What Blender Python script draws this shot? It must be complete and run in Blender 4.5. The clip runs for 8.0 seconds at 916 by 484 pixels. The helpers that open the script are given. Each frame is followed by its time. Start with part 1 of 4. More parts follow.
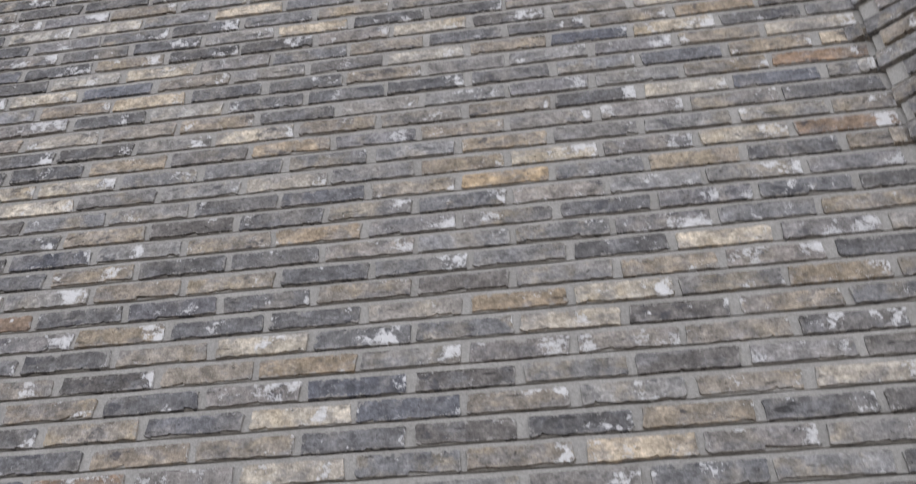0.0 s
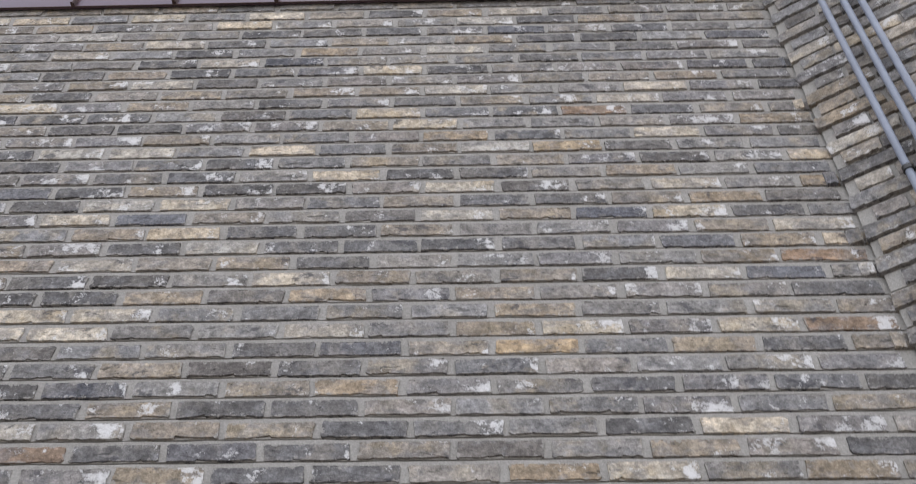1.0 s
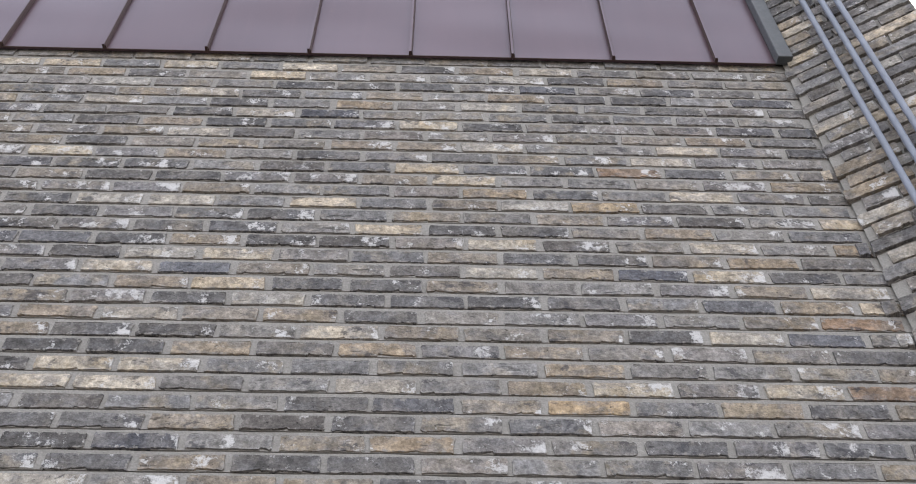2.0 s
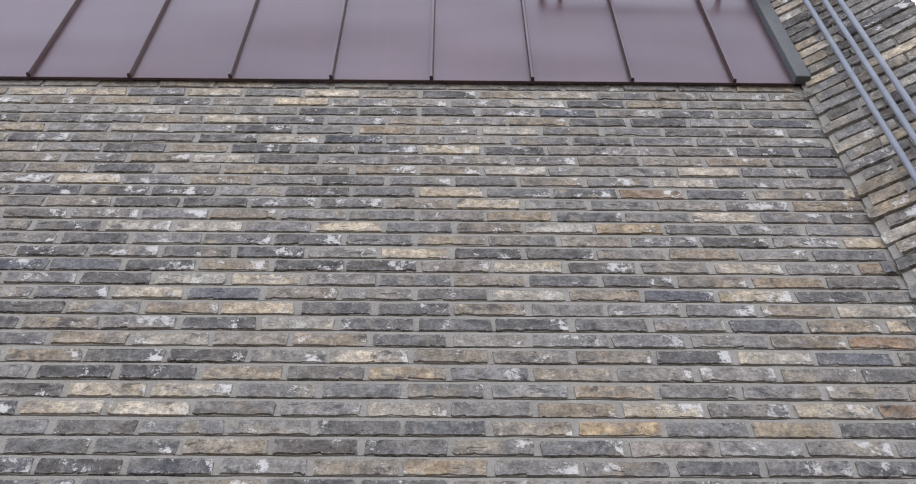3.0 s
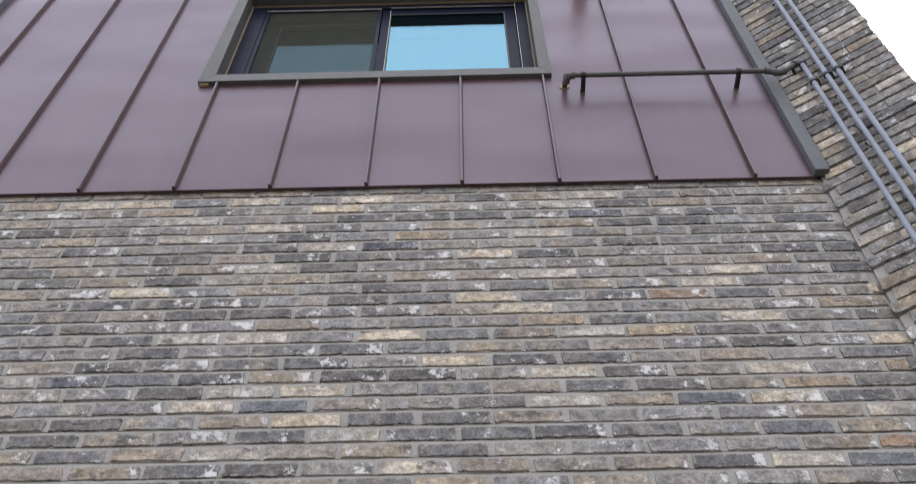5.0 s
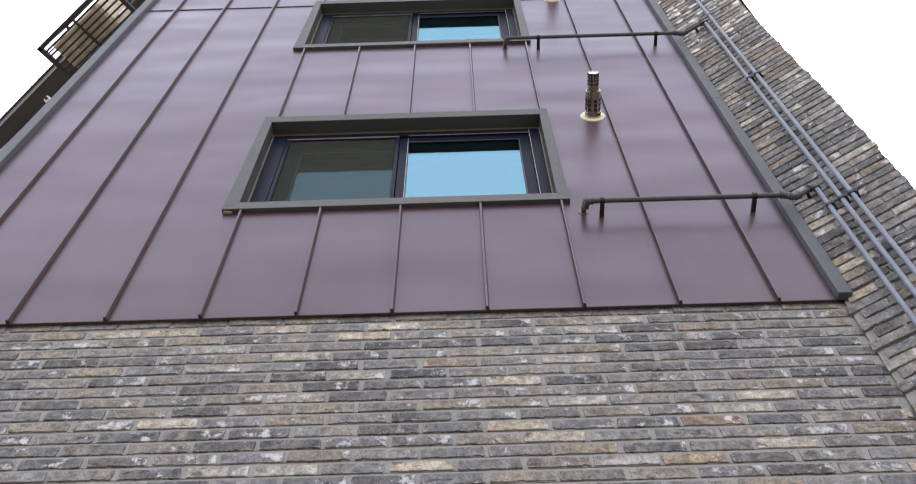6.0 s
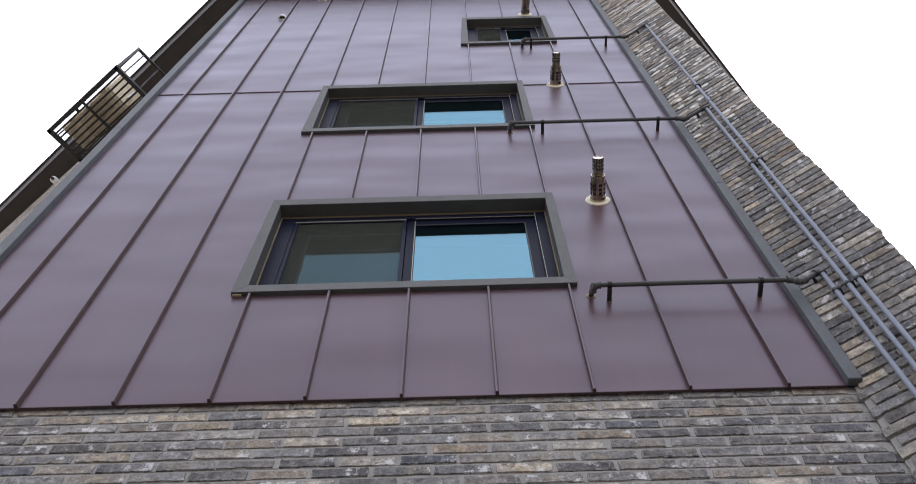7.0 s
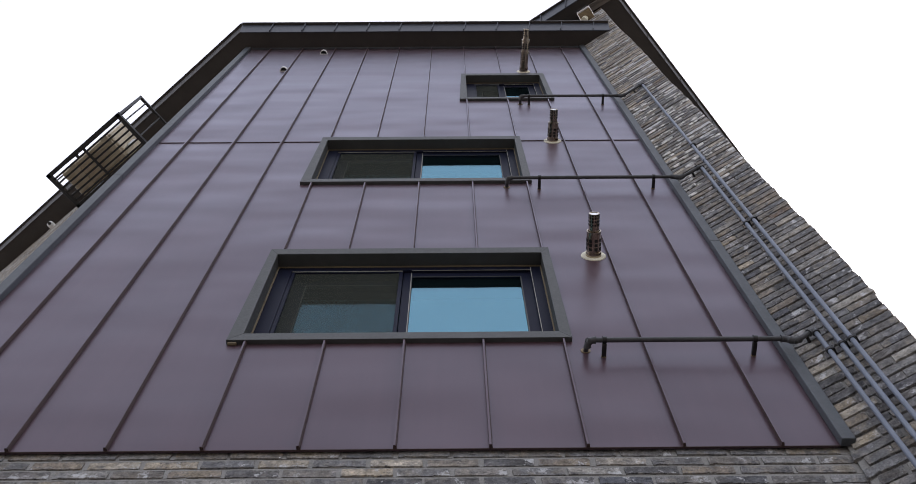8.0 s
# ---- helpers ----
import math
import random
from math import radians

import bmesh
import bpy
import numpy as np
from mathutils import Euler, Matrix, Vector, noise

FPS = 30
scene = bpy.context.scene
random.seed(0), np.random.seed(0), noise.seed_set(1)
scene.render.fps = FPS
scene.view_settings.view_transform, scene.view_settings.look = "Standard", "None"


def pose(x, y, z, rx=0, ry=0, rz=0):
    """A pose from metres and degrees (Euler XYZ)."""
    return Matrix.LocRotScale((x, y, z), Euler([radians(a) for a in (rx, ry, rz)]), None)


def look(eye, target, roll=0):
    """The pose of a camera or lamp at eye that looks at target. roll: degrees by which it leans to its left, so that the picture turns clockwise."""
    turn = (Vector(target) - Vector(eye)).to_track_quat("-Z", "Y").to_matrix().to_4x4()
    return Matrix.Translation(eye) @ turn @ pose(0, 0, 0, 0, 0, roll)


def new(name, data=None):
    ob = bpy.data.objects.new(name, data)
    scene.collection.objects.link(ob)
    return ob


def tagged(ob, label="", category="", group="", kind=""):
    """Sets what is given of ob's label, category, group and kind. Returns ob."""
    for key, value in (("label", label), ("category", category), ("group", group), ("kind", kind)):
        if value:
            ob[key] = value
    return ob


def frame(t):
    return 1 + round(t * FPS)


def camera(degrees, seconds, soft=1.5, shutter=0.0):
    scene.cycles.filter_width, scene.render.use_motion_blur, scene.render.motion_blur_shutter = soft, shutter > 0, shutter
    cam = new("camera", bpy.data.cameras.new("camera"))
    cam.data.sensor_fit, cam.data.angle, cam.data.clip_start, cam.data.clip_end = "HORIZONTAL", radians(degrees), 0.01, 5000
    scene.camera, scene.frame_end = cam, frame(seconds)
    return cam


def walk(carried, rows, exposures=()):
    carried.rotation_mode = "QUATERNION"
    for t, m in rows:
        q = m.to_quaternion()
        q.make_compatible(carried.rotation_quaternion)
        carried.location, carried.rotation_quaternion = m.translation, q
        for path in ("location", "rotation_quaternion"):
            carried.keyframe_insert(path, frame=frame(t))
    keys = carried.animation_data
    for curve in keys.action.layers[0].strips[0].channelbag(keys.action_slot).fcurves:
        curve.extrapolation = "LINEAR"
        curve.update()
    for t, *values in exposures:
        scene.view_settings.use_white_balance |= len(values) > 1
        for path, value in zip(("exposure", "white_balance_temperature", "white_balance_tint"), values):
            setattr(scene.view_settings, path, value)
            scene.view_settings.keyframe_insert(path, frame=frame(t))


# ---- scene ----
cam = camera(49.7, 8.0, soft=0.6, shutter=0.35)
PATH = [
    (0, (0.142, -0.098, 1.443), (-0.09, 1.392, 2.758), 0.3),
    (0.4, (0.007, -0.182, 1.454), (-0.14, 1.246, 2.847), 0.5),
    (0.5, (-0.026, -0.222, 1.452), (-0.154, 1.198, 2.855), 0.4),
    (1, (-0.169, -0.346, 1.476), (-0.212, 1.024, 2.932), 0.4),
    (1.5, (-0.321, -0.391, 1.492), (-0.305, 0.942, 2.983), 0.2),
    (2, (-0.443, -0.39, 1.481), (-0.399, 0.911, 2.999), -0.4),
    (3.5, (-0.505, -0.425, 1.465), (-0.499, 0.835, 3.018), -0.3),
    (4, (-0.515, -0.451, 1.47), (-0.527, 0.802, 3.029), -0.0),
    (4.2, (-0.513, -0.478, 1.473), (-0.529, 0.774, 3.032), -0.0),
    (5.3, (-0.581, -0.667, 1.458), (-0.598, 0.448, 3.119), -0.8),
    (5.5, (-0.612, -0.679, 1.462), (-0.625, 0.392, 3.151), -1.1),
    (6, (-0.661, -0.676, 1.467), (-0.671, 0.3, 3.213), -1.2),
    (6.5, (-0.705, -0.702, 1.462), (-0.711, 0.199, 3.247), -1.4),
    (7, (-0.708, -0.715, 1.455), (-0.711, 0.12, 3.272), -1.4),
    (7.5, (-0.713, -0.723, 1.438), (-0.709, 0.05, 3.282), -1.1),
    (8, (-0.722, -0.723, 1.424), (-0.711, 0.013, 3.284), -1.2),
]
walk(cam, [(t, look(eye, target, roll)) for t, eye, target, roll in PATH],
     [(0, 0.79, 6740, 11.2), (1.5, 0.84, 6780, 11.2), (3.5, 0.84, 6780, 11.2), (4.2, 0.84, 6780, 11.2), (5.5, 0.88, 6780, 11.8), (6, 0.8, 6710, 12.5), (6.5, 0.6, 6650, 12.5), (7, 0.42, 6590, 13), (7.5, 0.12, 6505, 13), (8, -0.11, 6420, 13)])

# ---- light ----
world = bpy.data.worlds.new("overcast_sky")
scene.world = world
world.use_nodes = True
wn, wl = world.node_tree.nodes, world.node_tree.links
sky = wn.new("ShaderNodeTexSky")
sky.sky_type, sky.sun_disc = "NISHITA", False
sky.sun_elevation, sky.sun_rotation = radians(48), radians(20)
sky.air_density, sky.dust_density = 1.0, 4.0
scaled = wn.new("ShaderNodeVectorMath")
scaled.operation = "SCALE"
scaled.inputs["Scale"].default_value = 0.10
wl.new(sky.outputs["Color"], scaled.inputs[0])
cloud = wn.new("ShaderNodeMix")
cloud.data_type = "RGBA"
cloud.inputs["Factor"].default_value = 0.40
cloud.inputs[7].default_value = (0.995, 0.998, 1.03, 1)
wl.new(scaled.outputs[0], cloud.inputs[6])
background = wn["Background"]
background.inputs["Strength"].default_value = 2.18
wl.new(cloud.outputs[2], background.inputs["Color"])

sun_data = bpy.data.lights.new("sun", "SUN")
sun_data.energy, sun_data.angle, sun_data.color = 1.5, radians(12), (1.0, 0.97, 0.93)
sun = new("sun", sun_data)
sun.matrix_world = look((4.0, 13.0, 18), (0, 1.7, 4))


# ---- materials ----
def shader(name):
    m = bpy.data.materials.new(name)
    m.use_nodes = True
    return m, m.node_tree, m.node_tree.nodes["Principled BSDF"]


def add(tree, kind, **inputs):
    n = tree.nodes.new(kind)
    for key, value in inputs.items():
        n.inputs[key].default_value = value
    return n


def noise_at(tree, scale, detail=4.0, rough=0.6, stretch=(1, 1, 1), shift=(0, 0, 0)):
    pos = tree.nodes.new("ShaderNodeNewGeometry")
    mp = tree.nodes.new("ShaderNodeMapping")
    mp.inputs["Scale"].default_value = stretch
    mp.inputs["Location"].default_value = shift
    tree.links.new(pos.outputs["Position"], mp.inputs["Vector"])
    n = add(tree, "ShaderNodeTexNoise", Scale=scale, Detail=detail, Roughness=rough)
    tree.links.new(mp.outputs[0], n.inputs["Vector"])
    return n.outputs["Fac"]


def ramp(tree, fac, stops):
    r = tree.nodes.new("ShaderNodeValToRGB")
    el = r.color_ramp.elements
    while len(el) < len(stops):
        el.new(0.5)
    for e, (p, c) in zip(el, stops):
        e.position = p
        e.color = (c, c, c, 1) if isinstance(c, (int, float)) else (*c, 1)
    tree.links.new(fac, r.inputs[0])
    return r.outputs[0]


def mixed(tree, fac, a, b, mode="MIX"):
    m = tree.nodes.new("ShaderNodeMix")
    m.data_type, m.blend_type = "RGBA", mode
    for slot, v in ((0, fac), (6, a), (7, b)):
        if isinstance(v, bpy.types.NodeSocket):
            tree.links.new(v, m.inputs[slot])
        elif isinstance(v, tuple):
            m.inputs[slot].default_value = (*v, 1)
        else:
            m.inputs[slot].default_value = v
    return m.outputs[2]


def maths(tree, op, a, b, clamp=False):
    m = tree.nodes.new("ShaderNodeMath")
    m.operation, m.use_clamp = op, clamp
    for slot, v in ((0, a), (1, b)):
        if isinstance(v, bpy.types.NodeSocket):
            tree.links.new(v, m.inputs[slot])
        else:
            m.inputs[slot].default_value = v
    return m.outputs[0]


def bump(tree, bsdf, height, strength=0.5, distance=0.002):
    b = add(tree, "ShaderNodeBump", Strength=strength, Distance=distance)
    tree.links.new(height, b.inputs["Height"])
    tree.links.new(b.outputs[0], bsdf.inputs["Normal"])


def brick_material(name, low, high, stain, white, lime_colour, island):
    """low, high: the range of the clay's colour; stain: a second clay colour in patches; white: how much lime is left on it."""
    m, t, b = shader(name)
    geo = t.nodes.new("ShaderNodeNewGeometry")
    rnd = geo.outputs["Random Per Island"] if island else t.nodes.new("ShaderNodeObjectInfo").outputs["Random"]
    # every brick takes its own piece of the pattern
    away = t.nodes.new("ShaderNodeCombineXYZ")
    t.links.new(maths(t, "MULTIPLY", rnd, 61.0), away.inputs[0])
    t.links.new(maths(t, "MULTIPLY", rnd, 37.0), away.inputs[1])
    place = t.nodes.new("ShaderNodeVectorMath")
    t.links.new(geo.outputs["Position"], place.inputs[0])
    t.links.new(away.outputs[0], place.inputs[1])

    def grain(scale, detail, rough, stretch=(1, 1, 1), shift=(0, 0, 0)):
        mp = t.nodes.new("ShaderNodeMapping")
        mp.inputs["Scale"].default_value = stretch
        mp.inputs["Location"].default_value = shift
        t.links.new(place.outputs[0], mp.inputs["Vector"])
        n = add(t, "ShaderNodeTexNoise", Scale=scale, Detail=detail, Roughness=rough)
        t.links.new(mp.outputs[0], n.inputs["Vector"])
        return n.outputs["Fac"]
    uv = t.nodes.new("ShaderNodeUVMap")
    uv.uv_map = "face"
    split = t.nodes.new("ShaderNodeSeparateXYZ")
    t.links.new(uv.outputs[0], split.inputs[0])
    clay = mixed(t, rnd, low, high)
    # some bricks lean to blue, some to brown
    lean = maths(t, "FRACT", maths(t, "MULTIPLY", rnd, 23.7), 0.0)
    clay = mixed(t, 1.0, clay, ramp(t, lean, ((0.0, (0.97, 0.99, 1.03)), (0.5, (1.0, 1.0, 1.0)), (1.0, (1.05, 1.0, 0.95)))), "MULTIPLY")
    patches = ramp(t, grain(11, 5, 0.62), ((0.49, 0.0), (0.58, 1.0)))
    clay = mixed(t, maths(t, "MULTIPLY", maths(t, "MULTIPLY", patches, 0.8), ramp(t, grain(4, 2, 0.5, (1, 1, 1), (7, 7, 1)), ((0.42, 0.10), (0.6, 1.0)))), clay, stain)
    ashen = ramp(t, grain(17, 5, 0.66, (0.8, 1, 1.3), (4, 4, 4)), ((0.50, 0.0), (0.60, 0.5)))
    clay = mixed(t, ashen, clay, (0.158, 0.158, 0.168))
    cloud = ramp(t, grain(26, 6, 0.66), ((0.34, 0.62), (0.5, 1.0), (0.66, 1.45)))
    clay = mixed(t, 1.0, clay, cloud, "MULTIPLY")
    fine = ramp(t, grain(105, 5, 0.8), ((0.34, 0.6), (0.50, 1.0), (0.66, 1.5)))
    clay = mixed(t, 0.8, clay, fine, "MULTIPLY")
    pits = ramp(t, grain(64, 5, 0.7, (0.8, 1, 1.2)), ((0.315, 0.18), (0.37, 1.0)))
    clay = mixed(t, 0.85, clay, pits, "MULTIPLY")
    crack = ramp(t, grain(22, 3, 0.55, (0.45, 1, 2.2), (1, 8, 3)), ((0.665, 1.0), (0.69, 0.35)))
    clay = mixed(t, 0.8, clay, crack, "MULTIPLY")
    soot = ramp(t, grain(10, 5, 0.7, (1, 1, 1.3), (6, 1, 9)), ((0.61, 0.0), (0.655, 0.7)))
    clay = mixed(t, soot, clay, (0.055, 0.055, 0.064))
    # mortar left on the old brick, most of it at the ends
    ends = maths(t, "MULTIPLY", maths(t, "ABSOLUTE", maths(t, "SUBTRACT", split.outputs[0], maths(t, "MULTIPLY", rnd, 0.5)), 0.0), 0.15)
    bloom = maths(t, "ADD", grain(14, 4, 0.62, (1, 1, 1), (9, 2, 4)), maths(t, "MULTIPLY", grain(95, 6, 0.85), 0.52))
    shifted = maths(t, "ADD", bloom, ends)
    lime = ramp(t, shifted, ((0.968 - white, 0.0), (0.995 - white, 0.6), (1.09 - white, 1.0)))
    clay = mixed(t, maths(t, "MULTIPLY", lime, 0.86), clay, lime_colour)
    # mortar smeared over the arrises here and there
    du = maths(t, "MULTIPLY", maths(t, "SUBTRACT", 0.5, maths(t, "ABSOLUTE", maths(t, "SUBTRACT", split.outputs[0], 0.5), 0.0)), 0.22)
    dv = maths(t, "MULTIPLY", maths(t, "SUBTRACT", 0.5, maths(t, "ABSOLUTE", maths(t, "SUBTRACT", split.outputs[1], 0.5), 0.0)), 0.05)
    rag = maths(t, "MULTIPLY", maths(t, "SUBTRACT", grain(48, 5, 0.75, (1, 1, 1), (2, 5, 6)), 0.47), 0.085)
    smear = ramp(t, maths(t, "ADD", maths(t, "MINIMUM", du, dv), rag), ((0.0, 1.0), (0.0015, 0.0)))
    clay = mixed(t, maths(t, "MULTIPLY", smear, 0.8), clay, (0.285, 0.274, 0.260))
    t.links.new(clay, b.inputs["Base Color"])
    b.inputs["Roughness"].default_value = 0.9
    b.inputs["Specular IOR Level"].default_value = 0.25
    h = maths(t, "ADD", grain(34, 6, 0.66), maths(t, "MULTIPLY", lime, 0.14))
    bump(t, b, h, 0.6, 0.012)
    return m


OLD_LIME, BLOTCH_WHITE = (0.60, 0.597, 0.605), (0.84, 0.82, 0.77)
CLAYS = {  # low, high, stain, lime
    "grey": ((0.124, 0.121, 0.122), (0.230, 0.223, 0.219), (0.262, 0.228, 0.182), 0.025),
    "warm": ((0.192, 0.170, 0.147), (0.270, 0.238, 0.203), (0.30, 0.25, 0.185), 0.03),
    "dark": ((0.092, 0.089, 0.090), (0.136, 0.130, 0.128), (0.175, 0.163, 0.152), 0.030),
    "pale": ((0.29, 0.272, 0.247), (0.38, 0.355, 0.318), (0.40, 0.35, 0.28), 0.05),
    "cream": ((0.37, 0.325, 0.262), (0.45, 0.397, 0.326), (0.36, 0.295, 0.21), 0.05),
    "ochre": ((0.335, 0.264, 0.180), (0.390, 0.304, 0.207), (0.27, 0.215, 0.155), 0.0),
    "rust": ((0.205, 0.150, 0.112), (0.265, 0.188, 0.135), (0.21, 0.18, 0.155), 0.02),
    "limed": ((0.155, 0.147, 0.148), (0.225, 0.213, 0.207), (0.24, 0.217, 0.19), 0.086),
    "splashed": ((0.12, 0.115, 0.112), (0.20, 0.190, 0.180), (0.25, 0.215, 0.175), 0.172),
    "light": ((0.200, 0.193, 0.187), (0.268, 0.257, 0.247), (0.27, 0.24, 0.20), 0.045),
    "slate": ((0.093, 0.094, 0.107), (0.136, 0.138, 0.151), (0.18, 0.17, 0.165), 0.040),
    "tan": ((0.230, 0.192, 0.148), (0.292, 0.241, 0.184), (0.22, 0.195, 0.165), 0.02),
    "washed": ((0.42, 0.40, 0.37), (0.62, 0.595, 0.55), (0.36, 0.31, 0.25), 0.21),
}
KINDS = list(CLAYS)
BRICK = {k: brick_material("brick_" + k, *v, BLOTCH_WHITE if k == "splashed" else OLD_LIME, False) for k, v in CLAYS.items()}
BRICK_FAR = {k: brick_material("brick_mass_" + k, *v, BLOTCH_WHITE if k == "splashed" else OLD_LIME, True) for k, v in CLAYS.items()}


def mortar_material():
    m, t, b = shader("mortar")
    c = ramp(t, noise_at(t, 7, 5, 0.6), ((0.3, (0.268, 0.258, 0.243)), (0.7, (0.335, 0.324, 0.308))))
    c = mixed(t, 0.7, c, ramp(t, noise_at(t, 160, 3, 0.6), ((0.3, 0.7), (0.7, 1.15))), "MULTIPLY")
    t.links.new(c, b.inputs["Base Color"])
    b.inputs["Roughness"].default_value = 0.95
    bump(t, b, maths(t, "ADD", noise_at(t, 220, 3), noise_at(t, 40, 3)), 0.5, 0.004)
    return m


def sheet_material():
    """Dark brown coated sheet with slight dents and faint rain marks."""
    m, t, b = shader("brown_sheet")
    tint = ramp(t, noise_at(t, 1.3, 4, 0.6), ((0.3, (0.068, 0.035, 0.042)), (0.7, (0.090, 0.047, 0.055))))
    drips = ramp(t, noise_at(t, 5, 4, 0.6, stretch=(4, 1, 0.25)), ((0.45, 0.96), (0.75, 1.06)))
    tint = mixed(t, 1.0, tint, drips, "MULTIPLY")
    rusty = ramp(t, noise_at(t, 3.1, 5, 0.7, shift=(5, 0, 2)), ((0.70, 0.0), (0.80, 0.35)))
    tint = mixed(t, rusty, tint, (0.17, 0.10, 0.06))
    t.links.new(tint, b.inputs["Base Color"])
    b.inputs["Roughness"].default_value = 0.6
    b.inputs["Specular IOR Level"].default_value = 0.0
    # a cool satin gloss that grows towards grazing views
    gloss = add(t, "ShaderNodeBsdfGlossy", Color=(0.86, 0.88, 1.0, 1))
    t.links.new(ramp(t, noise_at(t, 9, 4, 0.6), ((0.3, 0.30), (0.7, 0.36))), gloss.inputs["Roughness"])
    sheen = add(t, "ShaderNodeFresnel", IOR=1.58)
    blend = t.nodes.new("ShaderNodeMixShader")
    t.links.new(sheen.outputs[0], blend.inputs[0])
    t.links.new(b.outputs[0], blend.inputs[1])
    t.links.new(gloss.outputs[0], blend.inputs[2])
    t.links.new(blend.outputs[0], t.nodes["Material Output"].inputs[0])
    dents = maths(t, "ADD", noise_at(t, 2.0, 1, 0.2, stretch=(0.6, 1, 1.15)), maths(t, "MULTIPLY", noise_at(t, 420, 2), 0.004))
    wave = add(t, "ShaderNodeBump", Strength=0.55, Distance=0.05)
    t.links.new(dents, wave.inputs["Height"])
    for node in (b, gloss, sheen):
        t.links.new(wave.outputs[0], node.inputs["Normal"])
    return m


def paint(name, colour, rough=0.5, metal=0.0, spread=0.15, grain=60, spec=0.5, uneven=0.07):
    m, t, b = shader(name)
    lo = tuple(c * (1 - spread) for c in colour)
    hi = tuple(min(1, c * (1 + spread)) for c in colour)
    c = ramp(t, noise_at(t, 6, 5, 0.65), ((0.3, lo), (0.7, hi)))
    c = mixed(t, 0.5, c, ramp(t, noise_at(t, grain * 3, 3), ((0.3, 1 - spread), (0.7, 1 + spread * 0.7))), "MULTIPLY")
    t.links.new(c, b.inputs["Base Color"])
    t.links.new(ramp(t, noise_at(t, grain, 4), ((0.3, max(0.02, rough - uneven)), (0.7, min(1, rough + uneven)))), b.inputs["Roughness"])
    b.inputs["Metallic"].default_value = metal
    b.inputs["Specular IOR Level"].default_value = spec
    bump(t, b, noise_at(t, grain * 4, 2), 0.05, 0.001)
    return m


def glass_material(name, tint, share):
    """Coated window glass: a tinted mirror coat over a see-through pane."""
    m, t, b = shader(name)
    t.nodes.remove(b)
    gloss = add(t, "ShaderNodeBsdfGlossy", Color=(*tint, 1), Roughness=0.02)
    clear = add(t, "ShaderNodeBsdfTransparent", Color=(0.50, 0.62, 0.62, 1))
    mix = add(t, "ShaderNodeMixShader", Fac=share)
    t.links.new(clear.outputs[0], mix.inputs[1])
    t.links.new(gloss.outputs[0], mix.inputs[2])
    t.links.new(mix.outputs[0], t.nodes["Material Output"].inputs[0])
    wave = add(t, "ShaderNodeBump", Strength=0.05, Distance=0.01)
    t.links.new(noise_at(t, 1.5, 1), wave.inputs["Height"])
    t.links.new(wave.outputs[0], gloss.inputs["Normal"])
    return m


def screen_material():
    m, t, b = shader("insect_screen")
    t.nodes.remove(b)
    mesh = add(t, "ShaderNodeBsdfDiffuse", Color=(0.064, 0.068, 0.057, 1))
    clear = add(t, "ShaderNodeBsdfTransparent")
    mix = add(t, "ShaderNodeMixShader", Fac=0.345)
    t.links.new(clear.outputs[0], mix.inputs[1])
    t.links.new(mesh.outputs[0], mix.inputs[2])
    t.links.new(mix.outputs[0], t.nodes["Material Output"].inputs[0])
    return m


MORTAR = mortar_material()
SHEET = sheet_material()
# holds the shade of the seams' sides in its colour; laps and hem share it
SEAM = paint("seam_brown_and_shade", (0.060, 0.036, 0.034), 0.5, spec=0.25)
TRIM = paint("grey_trim", (0.066, 0.073, 0.082), 0.5)
CASING = paint("grey_casing", (0.056, 0.057, 0.055), 0.5)
NAVY = paint("window_frame_navy", (0.012, 0.014, 0.030), 0.45, spread=0.04, spec=0.08, uneven=0.02)
STRIP = paint("pale_strip", (0.30, 0.29, 0.26), 0.5)
SEALANT = paint("sealant", (0.20, 0.16, 0.10), 0.8)
GLASS = glass_material("coated_glass", (0.43, 0.79, 0.98), 0.315)
SCREEN = screen_material()
ROOM = paint("room_paint", (0.75, 0.76, 0.74), 0.9)
CONDUIT = paint("grey_conduit", (0.19, 0.215, 0.275), 0.42)
PIPE = paint("black_pipe", (0.055, 0.055, 0.058), 0.5)
BLACK = paint("black_steel", (0.013, 0.012, 0.012), 0.45)
STEEL = paint("stained_steel", (0.50, 0.43, 0.34), 0.2, 1.0, 0.35, 40)
BRIGHT = paint("bright_steel", (0.86, 0.86, 0.86), 0.14, 1.0, 0.15, 40)
STAINED = paint("stained_sealant", (0.25, 0.19, 0.115), 0.8, 0, 0.45)
COLLAR = paint("aged_white_plastic", (0.84, 0.77, 0.61), 0.6, 0, 0.25)
WHITE = paint("white_plastic", (0.82, 0.81, 0.79), 0.5)
DARK = paint("dark_hole", (0.010, 0.010, 0.010), 0.8)
SOFFIT = paint("dark_soffit", (0.037, 0.030, 0.026), 0.6)
TIMBER = paint("weathered_board", (0.13, 0.112, 0.098), 0.7)
FASCIA = paint("dark_fascia", (0.046, 0.050, 0.066), 0.38)
BEIGE = paint("aged_beige_enamel", (0.74, 0.63, 0.46), 0.55, 0, 0.2)
GROUND = paint("buff_paving", (0.215, 0.193, 0.166), 0.95, 0, 0.3, 30)


